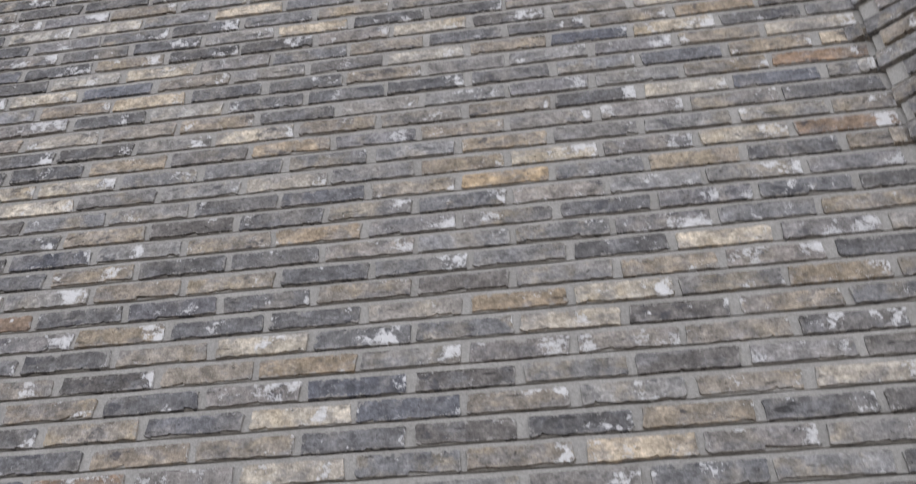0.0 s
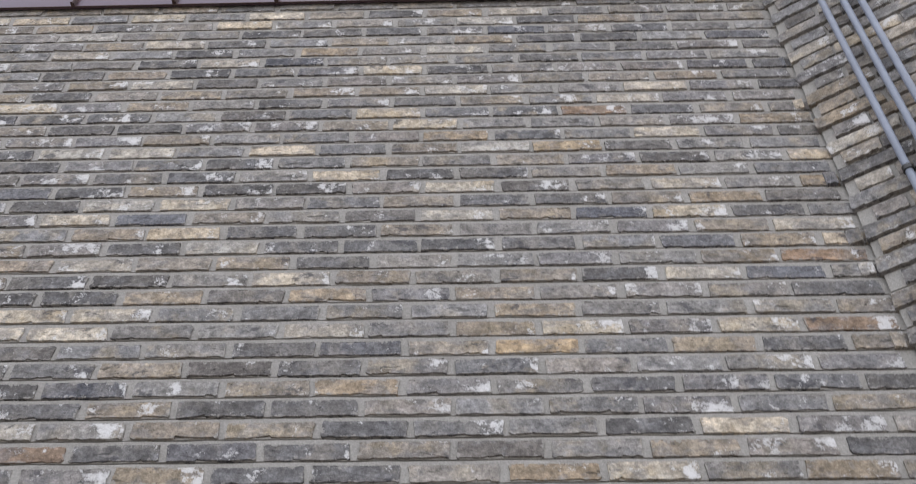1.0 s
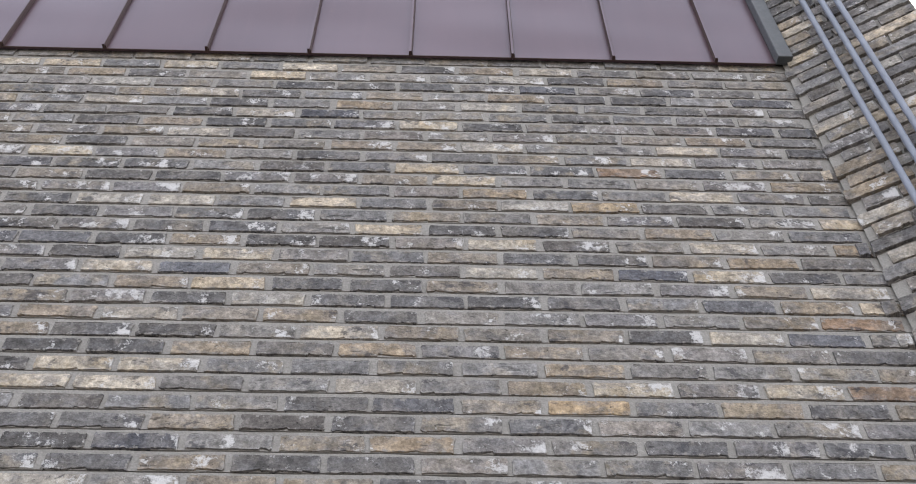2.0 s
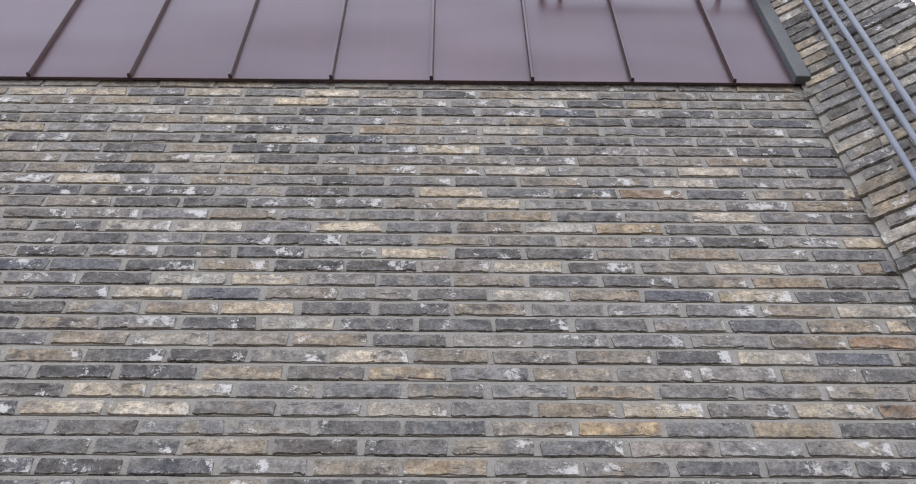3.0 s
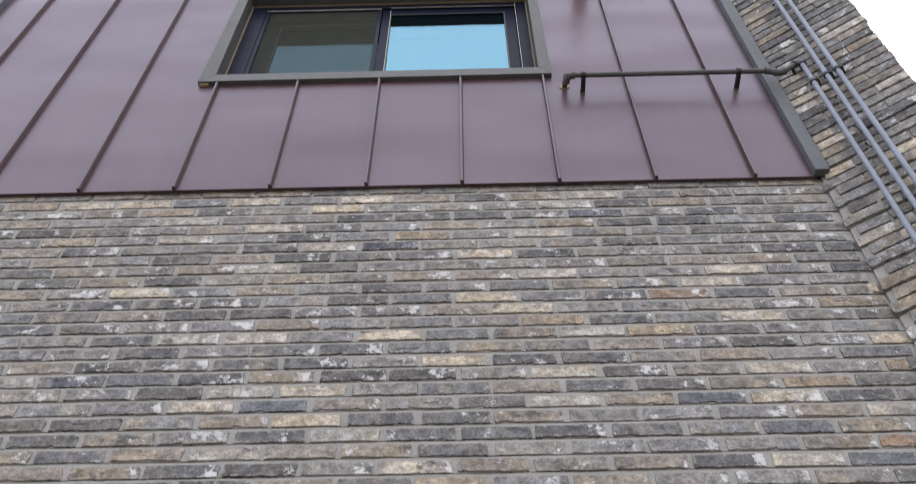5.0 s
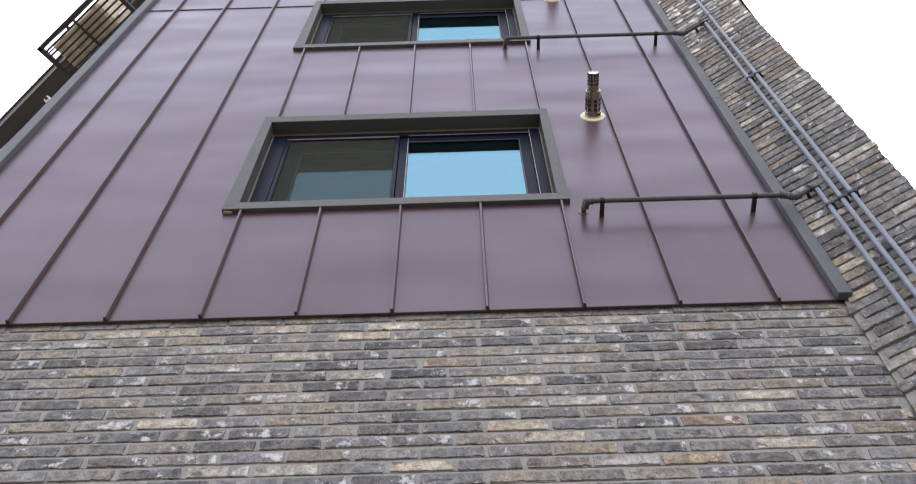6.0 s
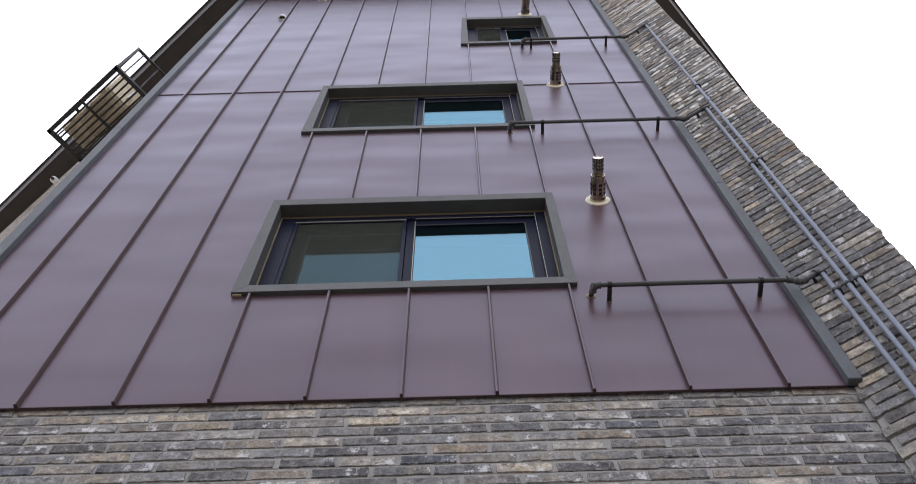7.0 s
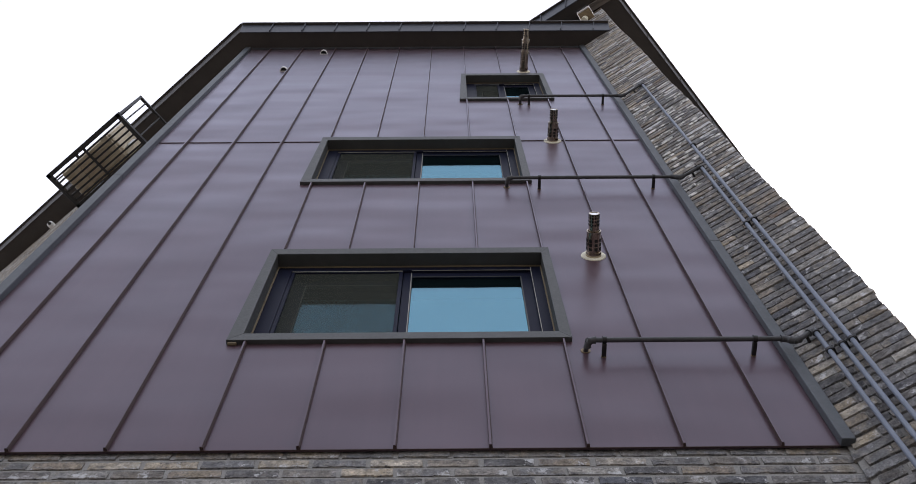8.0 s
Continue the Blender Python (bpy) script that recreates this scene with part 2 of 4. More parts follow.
# ---- mesh helpers ----
def mesh_of(name, bm, material, smooth=False):
    bmesh.ops.recalc_face_normals(bm, faces=bm.faces)
    me = bpy.data.meshes.new(name)
    bm.to_mesh(me)
    bm.free()
    for mt in (material if isinstance(material, list) else [material]):
        me.materials.append(mt)
    if smooth:
        me.shade_smooth()
        me.set_sharp_from_angle(angle=radians(40))
    return me


def part(name, bm, material, parent=None, label="", smooth=False):
    ob = new(name, mesh_of(name, bm, material, smooth))
    ob.parent = parent
    return tagged(ob, label)


def thing(name, at, label, category, group=""):
    ob = new(name)
    ob.empty_display_size = 0.1
    ob.matrix_world = at if isinstance(at, Matrix) else Matrix.Translation(at)
    return tagged(ob, label, category, group)


def box(bm, a, b, bevel=0.0, m=None):
    vs = [bm.verts.new((x, y, z)) for x in (a[0], b[0]) for y in (a[1], b[1]) for z in (a[2], b[2])]
    fs = [bm.faces.new([vs[i] for i in q]) for q in ((0, 1, 3, 2), (4, 6, 7, 5), (0, 4, 5, 1), (2, 3, 7, 6), (0, 2, 6, 4), (1, 5, 7, 3))]
    if bevel:
        edges = list({e for f in fs for e in f.edges})
        out = bmesh.ops.bevel(bm, geom=edges, offset=bevel, segments=1, affect="EDGES")
        vs = list({v for v in out["verts"]} | {v for v in vs if v.is_valid})
    if m:
        for v in vs:
            v.co = m @ v.co
    return bm


def cyl(bm, p, q, r, n=16, r2=None, caps=True):
    p, q = Vector(p), Vector(q)
    turn = (q - p).to_track_quat("Z", "Y").to_matrix()
    rings = []
    for c, rad in ((p, r), (q, r if r2 is None else r2)):
        rings.append([bm.verts.new(c + turn @ Vector((rad * math.cos(2 * math.pi * i / n), rad * math.sin(2 * math.pi * i / n), 0))) for i in range(n)])
    for i in range(n):
        bm.faces.new((rings[0][i], rings[0][(i + 1) % n], rings[1][(i + 1) % n], rings[1][i]))
    if caps:
        bm.faces.new(rings[0])
        bm.faces.new(rings[1])
    return bm


def ring(bm, p, q, r, r_in, n=20):
    """A hollow tube from p to q."""
    p, q = Vector(p), Vector(q)
    turn = (q - p).to_track_quat("Z", "Y").to_matrix()
    circ = []
    for c, rad in ((p, r_in), (p, r), (q, r), (q, r_in)):
        circ.append([bm.verts.new(c + turn @ Vector((rad * math.cos(2 * math.pi * i / n), rad * math.sin(2 * math.pi * i / n), 0))) for i in range(n)])
    for k in range(4):
        for i in range(n):
            bm.faces.new((circ[k][i], circ[k][(i + 1) % n], circ[(k + 1) % 4][(i + 1) % n], circ[(k + 1) % 4][i]))
    return bm


def prism(bm, outline, z0, z1):
    lo = [bm.verts.new((x, y, z0)) for x, y in outline]
    hi = [bm.verts.new((x, y, z1)) for x, y in outline]
    bm.faces.new(lo)
    bm.faces.new(hi)
    for i in range(len(lo)):
        j = (i + 1) % len(lo)
        bm.faces.new((lo[i], lo[j], hi[j], hi[i]))
    return bm


def hull(bm, points):
    """A solid of eight corners: four of one face, then the four behind them."""
    v = [bm.verts.new(p) for p in points]
    for q in ((0, 1, 2, 3), (7, 6, 5, 4), (0, 4, 5, 1), (1, 5, 6, 2), (2, 6, 7, 3), (3, 7, 4, 0)):
        bm.faces.new([v[i] for i in q])
    return bm


def cells(xs, zs, holes):
    """The cells of a grid that lie in no hole (x0, x1, z0, z1)."""
    for xa, xb in zip(xs, xs[1:]):
        for za, zb in zip(zs, zs[1:]):
            cx, cz = (xa + xb) / 2, (za + zb) / 2
            if not any(h[0] < cx < h[1] and h[2] < cz < h[3] for h in holes):
                yield xa, xb, za, zb


def pierced(bm, x0, x1, z0, z1, y0, y1, holes):
    """One slab with rectangular holes through it."""
    xs = sorted({x0, x1, *(min(max(v, x0), x1) for h in holes for v in h[:2])})
    zs = sorted({z0, z1, *(min(max(v, z0), z1) for h in holes for v in h[2:])})
    kept = set()
    for xa, xb, za, zb in cells(xs, zs, holes):
        kept.add((xs.index(xa), zs.index(za)))
    verts = {}

    def v(i, j, y):
        if (i, j, y) not in verts:
            verts[i, j, y] = bm.verts.new((xs[i], y, zs[j]))
        return verts[i, j, y]
    for i, j in kept:
        for y in (y0, y1):
            bm.faces.new((v(i, j, y), v(i + 1, j, y), v(i + 1, j + 1, y), v(i, j + 1, y)))
        for di, dj, e in ((-1, 0, ((i, j), (i, j + 1))), (1, 0, ((i + 1, j), (i + 1, j + 1))), (0, -1, ((i, j), (i + 1, j))), (0, 1, ((i, j + 1), (i + 1, j + 1)))):
            if (i + di, j + dj) not in kept:
                (a, b), (c, d) = e
                bm.faces.new((v(a, b, y0), v(c, d, y0), v(c, d, y1), v(a, b, y1)))
    return bm


# ---- plan ----
FACE = 1.70                      # front of the brickwork
PANEL = 1.68                     # front of the sheet cladding
CORNER = Vector((0.991, FACE, 0))  # where the main wall meets the wing
WING_ANGLE = radians(32)
WING_DIR = Vector((math.cos(WING_ANGLE), -math.sin(WING_ANGLE), 0))
WING_OUT = Vector((-math.sin(WING_ANGLE), -math.cos(WING_ANGLE), 0))
WING_LENGTH = 0.55
WING_TOP = 15.95
SIDE_DIR = Vector((0.637, 0.771, 0))
LEFT_CORNER = Vector((-3.29, 1.692, 0))
LEFT_DIR = Vector((-0.780, 0.626, 0))
LEFT_OUT = Vector((-0.626, -0.780, 0))
LEFT_WALL = LEFT_CORNER - LEFT_OUT * 0.02  # the side wall stands back from the corner trim
EAVE_DIR = Vector((-0.767, 0.641, 0))
SPLIT, TOP = 5.068, 14.37         # foot and head of the cladding
WINDOWS = ((-1.886, -0.107, 6.072, 7.300), (-1.874, -0.115, 8.730, 9.967), (-0.612, 0.330, 11.455, 12.647))


LONG, TALL = 0.2215, 0.0506      # a brick's face
PITCH = 0.2393


def course_height(i):
    """Middle of course i; course 0 lies under the cladding, higher numbers lie lower."""
    return 3.2326 + (0.0676 if i < 27 else 0.0665) * (27 - i)


def wing(s, off, z):
    return CORNER + WING_DIR * s + WING_OUT * off + Vector((0, 0, z))


def mortar_bed(frame_m, x0, x1, z1, face, back, tall=1.0):
    """The mortar of a wall from its foot to z1, standing along local x with its front at local y = face: flush but for a thin crack that has opened under each course."""
    r = random.Random(5)
    line, i = [(back, z1), (face, z1)], int((course_height(0) - z1) / 0.0676) - 2
    half = TALL * tall * 0.49
    while course_height(i) > 0.1:
        z = course_height(i)
        for y, at in ((face, z + half), (face + 0.0004, z - half + 0.0012), (face + 0.0085, z - half - 0.0004), (face - 0.0006, z - half - 0.0042)):
            if 0.02 < at < z1 - 0.004:
                line.append((y, at))
        i += 1
    line += [(face, 0.0), (back, 0.0)]
    bm = bmesh.new()
    n = max(2, int((x1 - x0) / 0.055))
    rows = []
    for k in range(n + 1):
        x = x0 + (x1 - x0) * k / n
        rows.append([bm.verts.new(frame_m @ Vector((x, y + (r.uniform(-0.0009, 0.0009) if 0 < z < z1 and y != back else 0), z + (r.uniform(-0.0012, 0.0012) if 0 < z < z1 else 0)))) for y, z in line])
    for a, b in zip(rows, rows[1:]):
        for p in range(len(line)):
            q = (p + 1) % len(line)
            bm.faces.new((a[p], b[p], b[q], a[q]))
    bm.faces.new(rows[0])
    bm.faces.new(rows[-1])
    return bm


# ---- ground and walls ----
bm = bmesh.new()
box(bm, (-900, -900, -0.3), (900, 900, 0))
tagged(part("ground", bm, GROUND), "buff concrete paving in front of the building", "ground", kind="structure")

MAIN_M = Matrix.Translation((0, FACE, 0))
bm = mortar_bed(MAIN_M, LEFT_CORNER.x, CORNER.x + 0.2, SPLIT + 0.02, 0.0026, 0.28)
wall_main = tagged(part("wall_north", bm, MORTAR), "lower wall of reclaimed grey brick with wide flush mortar", "wall", kind="structure")

holes = [(a + 0.045, b - 0.045, c + 0.05, d - 0.05) for a, b, c, d in WINDOWS]
bm = bmesh.new()
pierced(bm, LEFT_CORNER.x, CORNER.x + 0.2, SPLIT + 0.024, TOP, PANEL + 0.022, 1.98, holes)
wall_upper = tagged(part("wall_upper", bm, SOFFIT), "upper wall clad in brown standing-seam metal sheets", "wall", kind="structure")

WING_M = Matrix.Translation(CORNER + WING_OUT * 0.018) @ Matrix.Rotation(-WING_ANGLE, 4, "Z")
bm = mortar_bed(WING_M, 0.0, WING_LENGTH - 0.014, WING_TOP, 0.0065, 0.20, 1.12)
wall_wing = tagged(part("wall_wing", bm, MORTAR), "tall splayed wing wall of reclaimed grey brick", "wall", kind="structure")

bm = bmesh.new()
a = LEFT_WALL - LEFT_OUT * 0.0055 + LEFT_DIR * 0.02
b = a + LEFT_DIR * 7
c, d = b - LEFT_OUT * 0.25, a - LEFT_OUT * 0.25 + LEFT_DIR * 0.2
prism(bm, [(v.x, v.y) for v in (a, b, c, d)], 0, TOP)
wall_left = tagged(part("wall_left", bm, MORTAR), "receding side wall of reclaimed grey brick", "wall", kind="structure")

# plain walls that close the building behind
bm = bmesh.new()
b2, w2 = LEFT_CORNER + LEFT_DIR * 7, wing(WING_LENGTH, -0.3, 0) + SIDE_DIR * 6
box(bm, (b2.x, 7.6, 0), (w2.x, 7.8, TOP))
tagged(part("wall_south", bm, MORTAR), "plain rear wall of the building", "wall", kind="structure")
bm = bmesh.new()
s0, s1 = wing(WING_LENGTH - 0.07, -0.2, 0), wing(WING_LENGTH - 0.07, -0.2, 0) + SIDE_DIR * 7.5
hull(bm, [(s0.x, s0.y, 0), (s1.x, s1.y, 0), (s1.x, s1.y, WING_TOP), (s0.x, s0.y, WING_TOP),
          (s0.x - 0.16, s0.y + 0.13, 0), (s1.x - 0.16, s1.y + 0.13, 0), (s1.x - 0.16, s1.y + 0.13, WING_TOP), (s0.x - 0.16, s0.y + 0.13, WING_TOP)])
tagged(part("wall_wing_side", bm, MORTAR), "side wall of the wing", "wall", kind="structure")

# ---- roofs ----
def roof(name, label, eave, out, z, rise, flares, back, seamed, first):
    """A roof with a flat dark underside and a leaning sheet fascia along the eave (a run of plan points); out: outward ways of its runs; flares: how far each run leans out."""
    roof_ob = new(name)
    tagged(roof_ob, label, "roof", kind="structure")
    bm = bmesh.new()
    prism(bm, [(p.x, p.y) for p in (*eave, *back)], z, z + 0.03)
    part("soffit", bm, SOFFIT, roof_ob, "near-black flat soffit")
    bm = bmesh.new()
    prism(bm, [(p.x, p.y) for p in (*eave, *back)], z + 0.034, z + rise)
    part("roof_deck", bm, FASCIA, roof_ob)
    up = Vector((0, 0, 1))
    tops = []
    for i, p in enumerate(eave):
        near = [(out[j], flares[j]) for j in (i - 1, i) if 0 <= j < len(out)]
        if len(near) == 1:
            tops.append(p + near[0][0] * near[0][1])
        else:
            (u, f), (v, g) = near
            det = u.x * v.y - u.y * v.x
            tops.append(p + Vector(((f * v.y - g * u.y) / det, (u.x * g - v.x * f) / det, 0)))
    for i, way in enumerate(out):
        p, q, tp, tq = eave[i], eave[i + 1], tops[i], tops[i + 1]
        inn = way * -0.012
        bm = bmesh.new()
        hull(bm, [p + up * (z - 0.012), q + up * (z - 0.012), tq + up * (z + rise), tp + up * (z + rise),
                  p + inn + up * (z - 0.012), q + inn + up * (z - 0.012), tq + inn + up * (z + rise), tp + inn + up * (z + rise)])
        part("fascia", bm, FASCIA if i == seamed[0] else SOFFIT, roof_ob)
        bm = bmesh.new()
        hull(bm, [tp + way * 0.03 + up * (z + rise), tq + way * 0.03 + up * (z + rise), tq + way * 0.03 + up * (z + rise + 0.04), tp + way * 0.03 + up * (z + rise + 0.04),
                  tp - way * 0.05 + up * (z + rise), tq - way * 0.05 + up * (z + rise), tq - way * 0.05 + up * (z + rise + 0.04), tp - way * 0.05 + up * (z + rise + 0.04)])
        part("drip_edge", bm, SOFFIT, roof_ob)
        run = q - p
        n = int(run.length / 0.42)
        for k in range(n + 1 if i in seamed else 0):
            s = first + 0.42 * k
            if s > run.length - 0.10:
                break
            f = s / run.length
            lo, hi = p.lerp(q, f), tp.lerp(tq, f) + run.normalized() * 0.032
            side, proud = run.normalized() * 0.006, way * (0.022 if i == seamed[0] else 0.010)
            bm = bmesh.new()
            hull(bm, [lo - side + proud + up * z, lo + side + proud + up * z, hi + side + proud + up * (z + rise), hi - side + proud + up * (z + rise),
                      lo - side + up * z, lo + side + up * z, hi + side + up * (z + rise), hi - side + up * (z + rise)])
            part("seam", bm, FASCIA if i == seamed[0] else SOFFIT, roof_ob)
    return roof_ob


front = Vector((0, -1, 0))
corner_l = Vector((-3.458, 1.45, 0))
end_r = wing(0.42, 0.005, 0)
end_r = Vector((end_r.x, 1.45, 0))
roof("roof_main", "dark sheet-metal roof edge with a near-black soffit",
     [corner_l + EAVE_DIR * 6.5, corner_l, end_r], [Vector((-0.641, -0.767, 0)), front], TOP, 0.20, (0.045, 0.055),
     [CORNER + Vector((0.04, 0.03, 0)), Vector((0.99, 7.6, 0)), Vector((-8.4, 7.6, 0))], (1,), 0.38)
wc = wing(WING_LENGTH, 0.27, 0) + Vector((0.771, -0.637, 0)) * 0.228
roof("roof_wing", "higher dark roof edge over the brick wing",
     [wing(-2.6, 0.27, 0), wc, wc + SIDE_DIR * 7], [WING_OUT, Vector((0.771, -0.637, 0))], WING_TOP, 0.20, (0.05, 0.042),
     [wing(WING_LENGTH, -1.5, 0) + SIDE_DIR * 6, wing(-2.6, -3, 0)], (0, 1), 0.2)

# board under the wing's eave
bm = bmesh.new()
hull(bm, [wing(s, o, z) for s in (0.40, 0.78) for o in (0.05, 0.15) for z in (WING_TOP - 0.07, WING_TOP - 0.004)])
tagged(part("trim_eave", bm, TIMBER), "grey-brown board under the wing's eave", "trim", kind="structure")

# ---- cladding ----
TRIM_L, TRIM_R = -3.326, 0.951
SEAMS = (0.699, 0.273, -0.143, -0.564, -0.979, -1.396, -1.812, -2.226, -2.650, -3.068)
EDGES = [TRIM_L, *reversed(SEAMS), TRIM_R]
JOINT = 9.927
clear = [(a - 0.001, b + 0.001, c - 0.001, d + 0.012) for a, b, c, d in WINDOWS]
for xa, xb in zip(EDGES, EDGES[1:]):
    for za, zb in ((SPLIT, JOINT - 0.002), (JOINT + 0.002, TOP - 0.002)):
        bm = bmesh.new()
        near = [h for h in clear if h[0] < xb and h[1] > xa and h[2] < zb and h[3] > za]
        pierced(bm, xa + 0.001, xb - 0.001, za, zb, PANEL, PANEL + 0.01, near)
        sheet = part("panel", bm, SHEET, wall_upper)
for xa, xb in zip(EDGES, EDGES[1:]):
    if not any(a < (xa + xb) / 2 < b and c < JOINT < d for a, b, c, d in WINDOWS):
        bm = bmesh.new()
        hull(bm, [(xa + 0.008, PANEL - 0.007, JOINT - 0.006), (xb - 0.008, PANEL - 0.007, JOINT - 0.006), (xb - 0.008, PANEL - 0.007, JOINT + 0.004), (xa + 0.008, PANEL - 0.007, JOINT + 0.004),
                  (xa + 0.008, PANEL + 0.001, JOINT - 0.006), (xb - 0.008, PANEL + 0.001, JOINT - 0.006), (xb - 0.008, PANEL + 0.001, JOINT + 0.012), (xa + 0.008, PANEL + 0.001, JOINT + 0.012)])
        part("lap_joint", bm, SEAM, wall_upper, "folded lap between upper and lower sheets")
for x in SEAMS:
    blocks = sorted((c - 0.014, d + 0.028) for a, b, c, d in WINDOWS if a - 0.005 < x < b + 0.005)
    z = SPLIT - 0.004
    for c, d in [*blocks, (TOP - 0.003, None)]:
        bm = bmesh.new()
        hull(bm, [(x - 0.0055, PANEL - 0.024, z), (x + 0.0040, PANEL - 0.024, z), (x + 0.0040, PANEL - 0.024, c), (x - 0.0055, PANEL - 0.024, c),
                  (x - 0.0060, PANEL - 0.002, z), (x + 0.0030, PANEL - 0.002, z), (x + 0.0030, PANEL - 0.002, c), (x - 0.0060, PANEL - 0.002, c)])
        hull(bm, [(x + 0.0043, PANEL - 0.021, z + 0.003), (x + 0.0070, PANEL - 0.019, z + 0.003), (x + 0.0070, PANEL - 0.019, c), (x + 0.0043, PANEL - 0.021, c),
                  (x + 0.0043, PANEL - 0.001, z + 0.003), (x + 0.0100, PANEL - 0.001, z + 0.003), (x + 0.0100, PANEL - 0.001, c), (x + 0.0043, PANEL - 0.001, c)])
        # fronts keep the sheet colour; shade on sides and fold is painted in darker brown
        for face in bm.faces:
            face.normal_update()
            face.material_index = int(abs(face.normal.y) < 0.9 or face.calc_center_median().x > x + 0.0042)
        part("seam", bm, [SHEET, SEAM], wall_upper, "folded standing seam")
        z = d
bm = bmesh.new()
box(bm, (TRIM_L, PANEL - 0.004, SPLIT - 0.005), (TRIM_R, PANEL + 0.002, SPLIT - 0.001), 0.001)
part("hem", bm, SEAM, wall_upper, "folded bottom hem")
for x0, x1, y0, joints in ((TRIM_R, 1.014, 1.640, (7.39, 11.3)), (-3.395, TRIM_L, 1.640, (8.9, 11.9))):
    z = SPLIT - 0.004
    for zt in (*joints, TOP - 0.002):
        bm = bmesh.new()
        box(bm, (x0, y0, z), (x1, 1.682 if x0 > 0 else 1.79, zt - 0.003), 0.003)
        part("edge_trim", bm, TRIM, wall_upper, "grey folded corner trim")
        z = zt
bm = bmesh.new()
box(bm, (TRIM_L, 1.655, TOP - 0.022), (TRIM_R, 1.679, TOP - 0.001), 0.003)
part("head_trim", bm, TRIM, wall_upper)


# ---- windows ----
def window(index, x0, x1, z0, z1):
    w = new("window_%d" % index)
    tagged(w, "sliding window with dark frame, grey casing and bluish glass", "window", kind="structure")
    cw = 0.052
    yf, yb = 1.652, 1.742
    # casing, mitred at its corners
    corners = [(x0 - 0.026, z0 - 0.016), (x1 + 0.010, z0 - 0.012), (x1, z1 + 0.027), (x0, z1 + 0.027)]
    inn = [(x0 + cw, z0 + cw + 0.015), (x1 - cw, z0 + cw + 0.015), (x1 - cw, z1 - cw), (x0 + cw, z1 - cw)]
    for i in range(4):
        j = (i + 1) % 4
        bm = bmesh.new()
        o1, o2, i1, i2 = corners[i], corners[j], inn[i], inn[j]
        hull(bm, [(o1[0], yf, o1[1]), (o2[0], yf, o2[1]), (i2[0], yf + 0.004, i2[1]), (i1[0], yf + 0.004, i1[1]),
                  (o1[0], yb, o1[1]), (o2[0], yb, o2[1]), (i2[0], yb, i2[1]), (i1[0], yb, i1[1])])
        bmesh.ops.bevel(bm, geom=[e for e in bm.edges], offset=0.0015, segments=1, affect="EDGES")
        part("window_sill" if i == 0 else "casing", bm, CASING, w)
    ax, bx, az, bz = x0 + cw, x1 - cw, z0 + cw + 0.015, z1 - cw
    if index == 1:
        bm = bmesh.new()
        box(bm, (x0 - 0.018, 1.662, z0 - 0.030), (x0 + 0.030, PANEL - 0.001, z0 - 0.017), 0.003)
        part("foam_filler", bm, SEALANT, w, "beige foam left under the sill end")
    # sealant bead round the recess
    bm = bmesh.new()
    pierced(bm, ax - 0.004, bx + 0.004, az - 0.004, bz + 0.004, 1.744, 1.751, [(ax + 0.007, bx - 0.007, az + 0.007, bz - 0.007)])
    part("sealant_bead", bm, SEALANT, w, "weathered beige sealant")
    # fixed frame
    fw = 0.092
    bm = bmesh.new()
    pierced(bm, ax - 0.004, bx + 0.004, az - 0.004, bz + 0.004, 1.753, 1.90, [(ax + fw, bx - fw + 0.022, az + 0.03, bz - 0.047)])
    part("window_frame", bm, NAVY, w, "dark navy fixed frame")
    ax, bx, az, bz = ax + fw, bx - fw + 0.022, az + 0.03, bz - 0.047
    mid = (ax + bx) / 2 - 0.017
    sw = 0.05
    for name, a, b, y, sl, st in (("sash", ax - 0.002, mid + 0.02, 1.828, 0.095, 0.035), ("sash", mid - 0.03, bx + 0.002, 1.772, 0.052, 0.068)):
        bm = bmesh.new()
        pierced(bm, a, b, az - 0.002, bz + 0.002, y, y + 0.03, [(a + sl, b - st, az + sw, bz - sw - 0.020)])
        sash = part(name, bm, NAVY, w)
        bm = bmesh.new()
        box(bm, (a + sl - 0.004, y + 0.006, az + sw - 0.004), (b - st + 0.004, y + 0.012, bz - sw - 0.016))
        pane = part("pane", bm, GLASS, sash, "bluish coated glass pane")
        pane.visible_shadow = False
        bm = bmesh.new()
        pierced(bm, a + sl - 0.003, b - st + 0.003, az + sw - 0.003, bz - sw - 0.017, y - 0.003, y - 0.0005, [(a + sl + 0.004, b - st - 0.004, az + sw + 0.004, bz - sw - 0.024)])
        part("gasket", bm, CASING, sash)
    # pale weather strips along the frame
    for xa, xb, ya, za, zb in ((mid + 0.0175, mid + 0.0215, 1.768, az + 0.005, bz - 0.008), (bx - 0.001, bx + 0.003, 1.749, az - 0.02, bz + 0.03)):
        bm = bmesh.new()
        box(bm, (xa, ya, za), (xb, ya + 0.0035, zb))
        part("weather_strip", bm, STRIP, w, "pale grey weather strip")
    for xa, xb, za in ((ax + 0.004, mid - 0.036, bz - 0.016), (mid + 0.022, bx - 0.002, bz - 0.005)):
        bm = bmesh.new()
        box(bm, (xa, 1.7535, za), (xb, 1.7565, za + (0.008 if xa < mid else 0.004)))
        part("weather_strip", bm, STRIP, w, "pale grey weather strip")
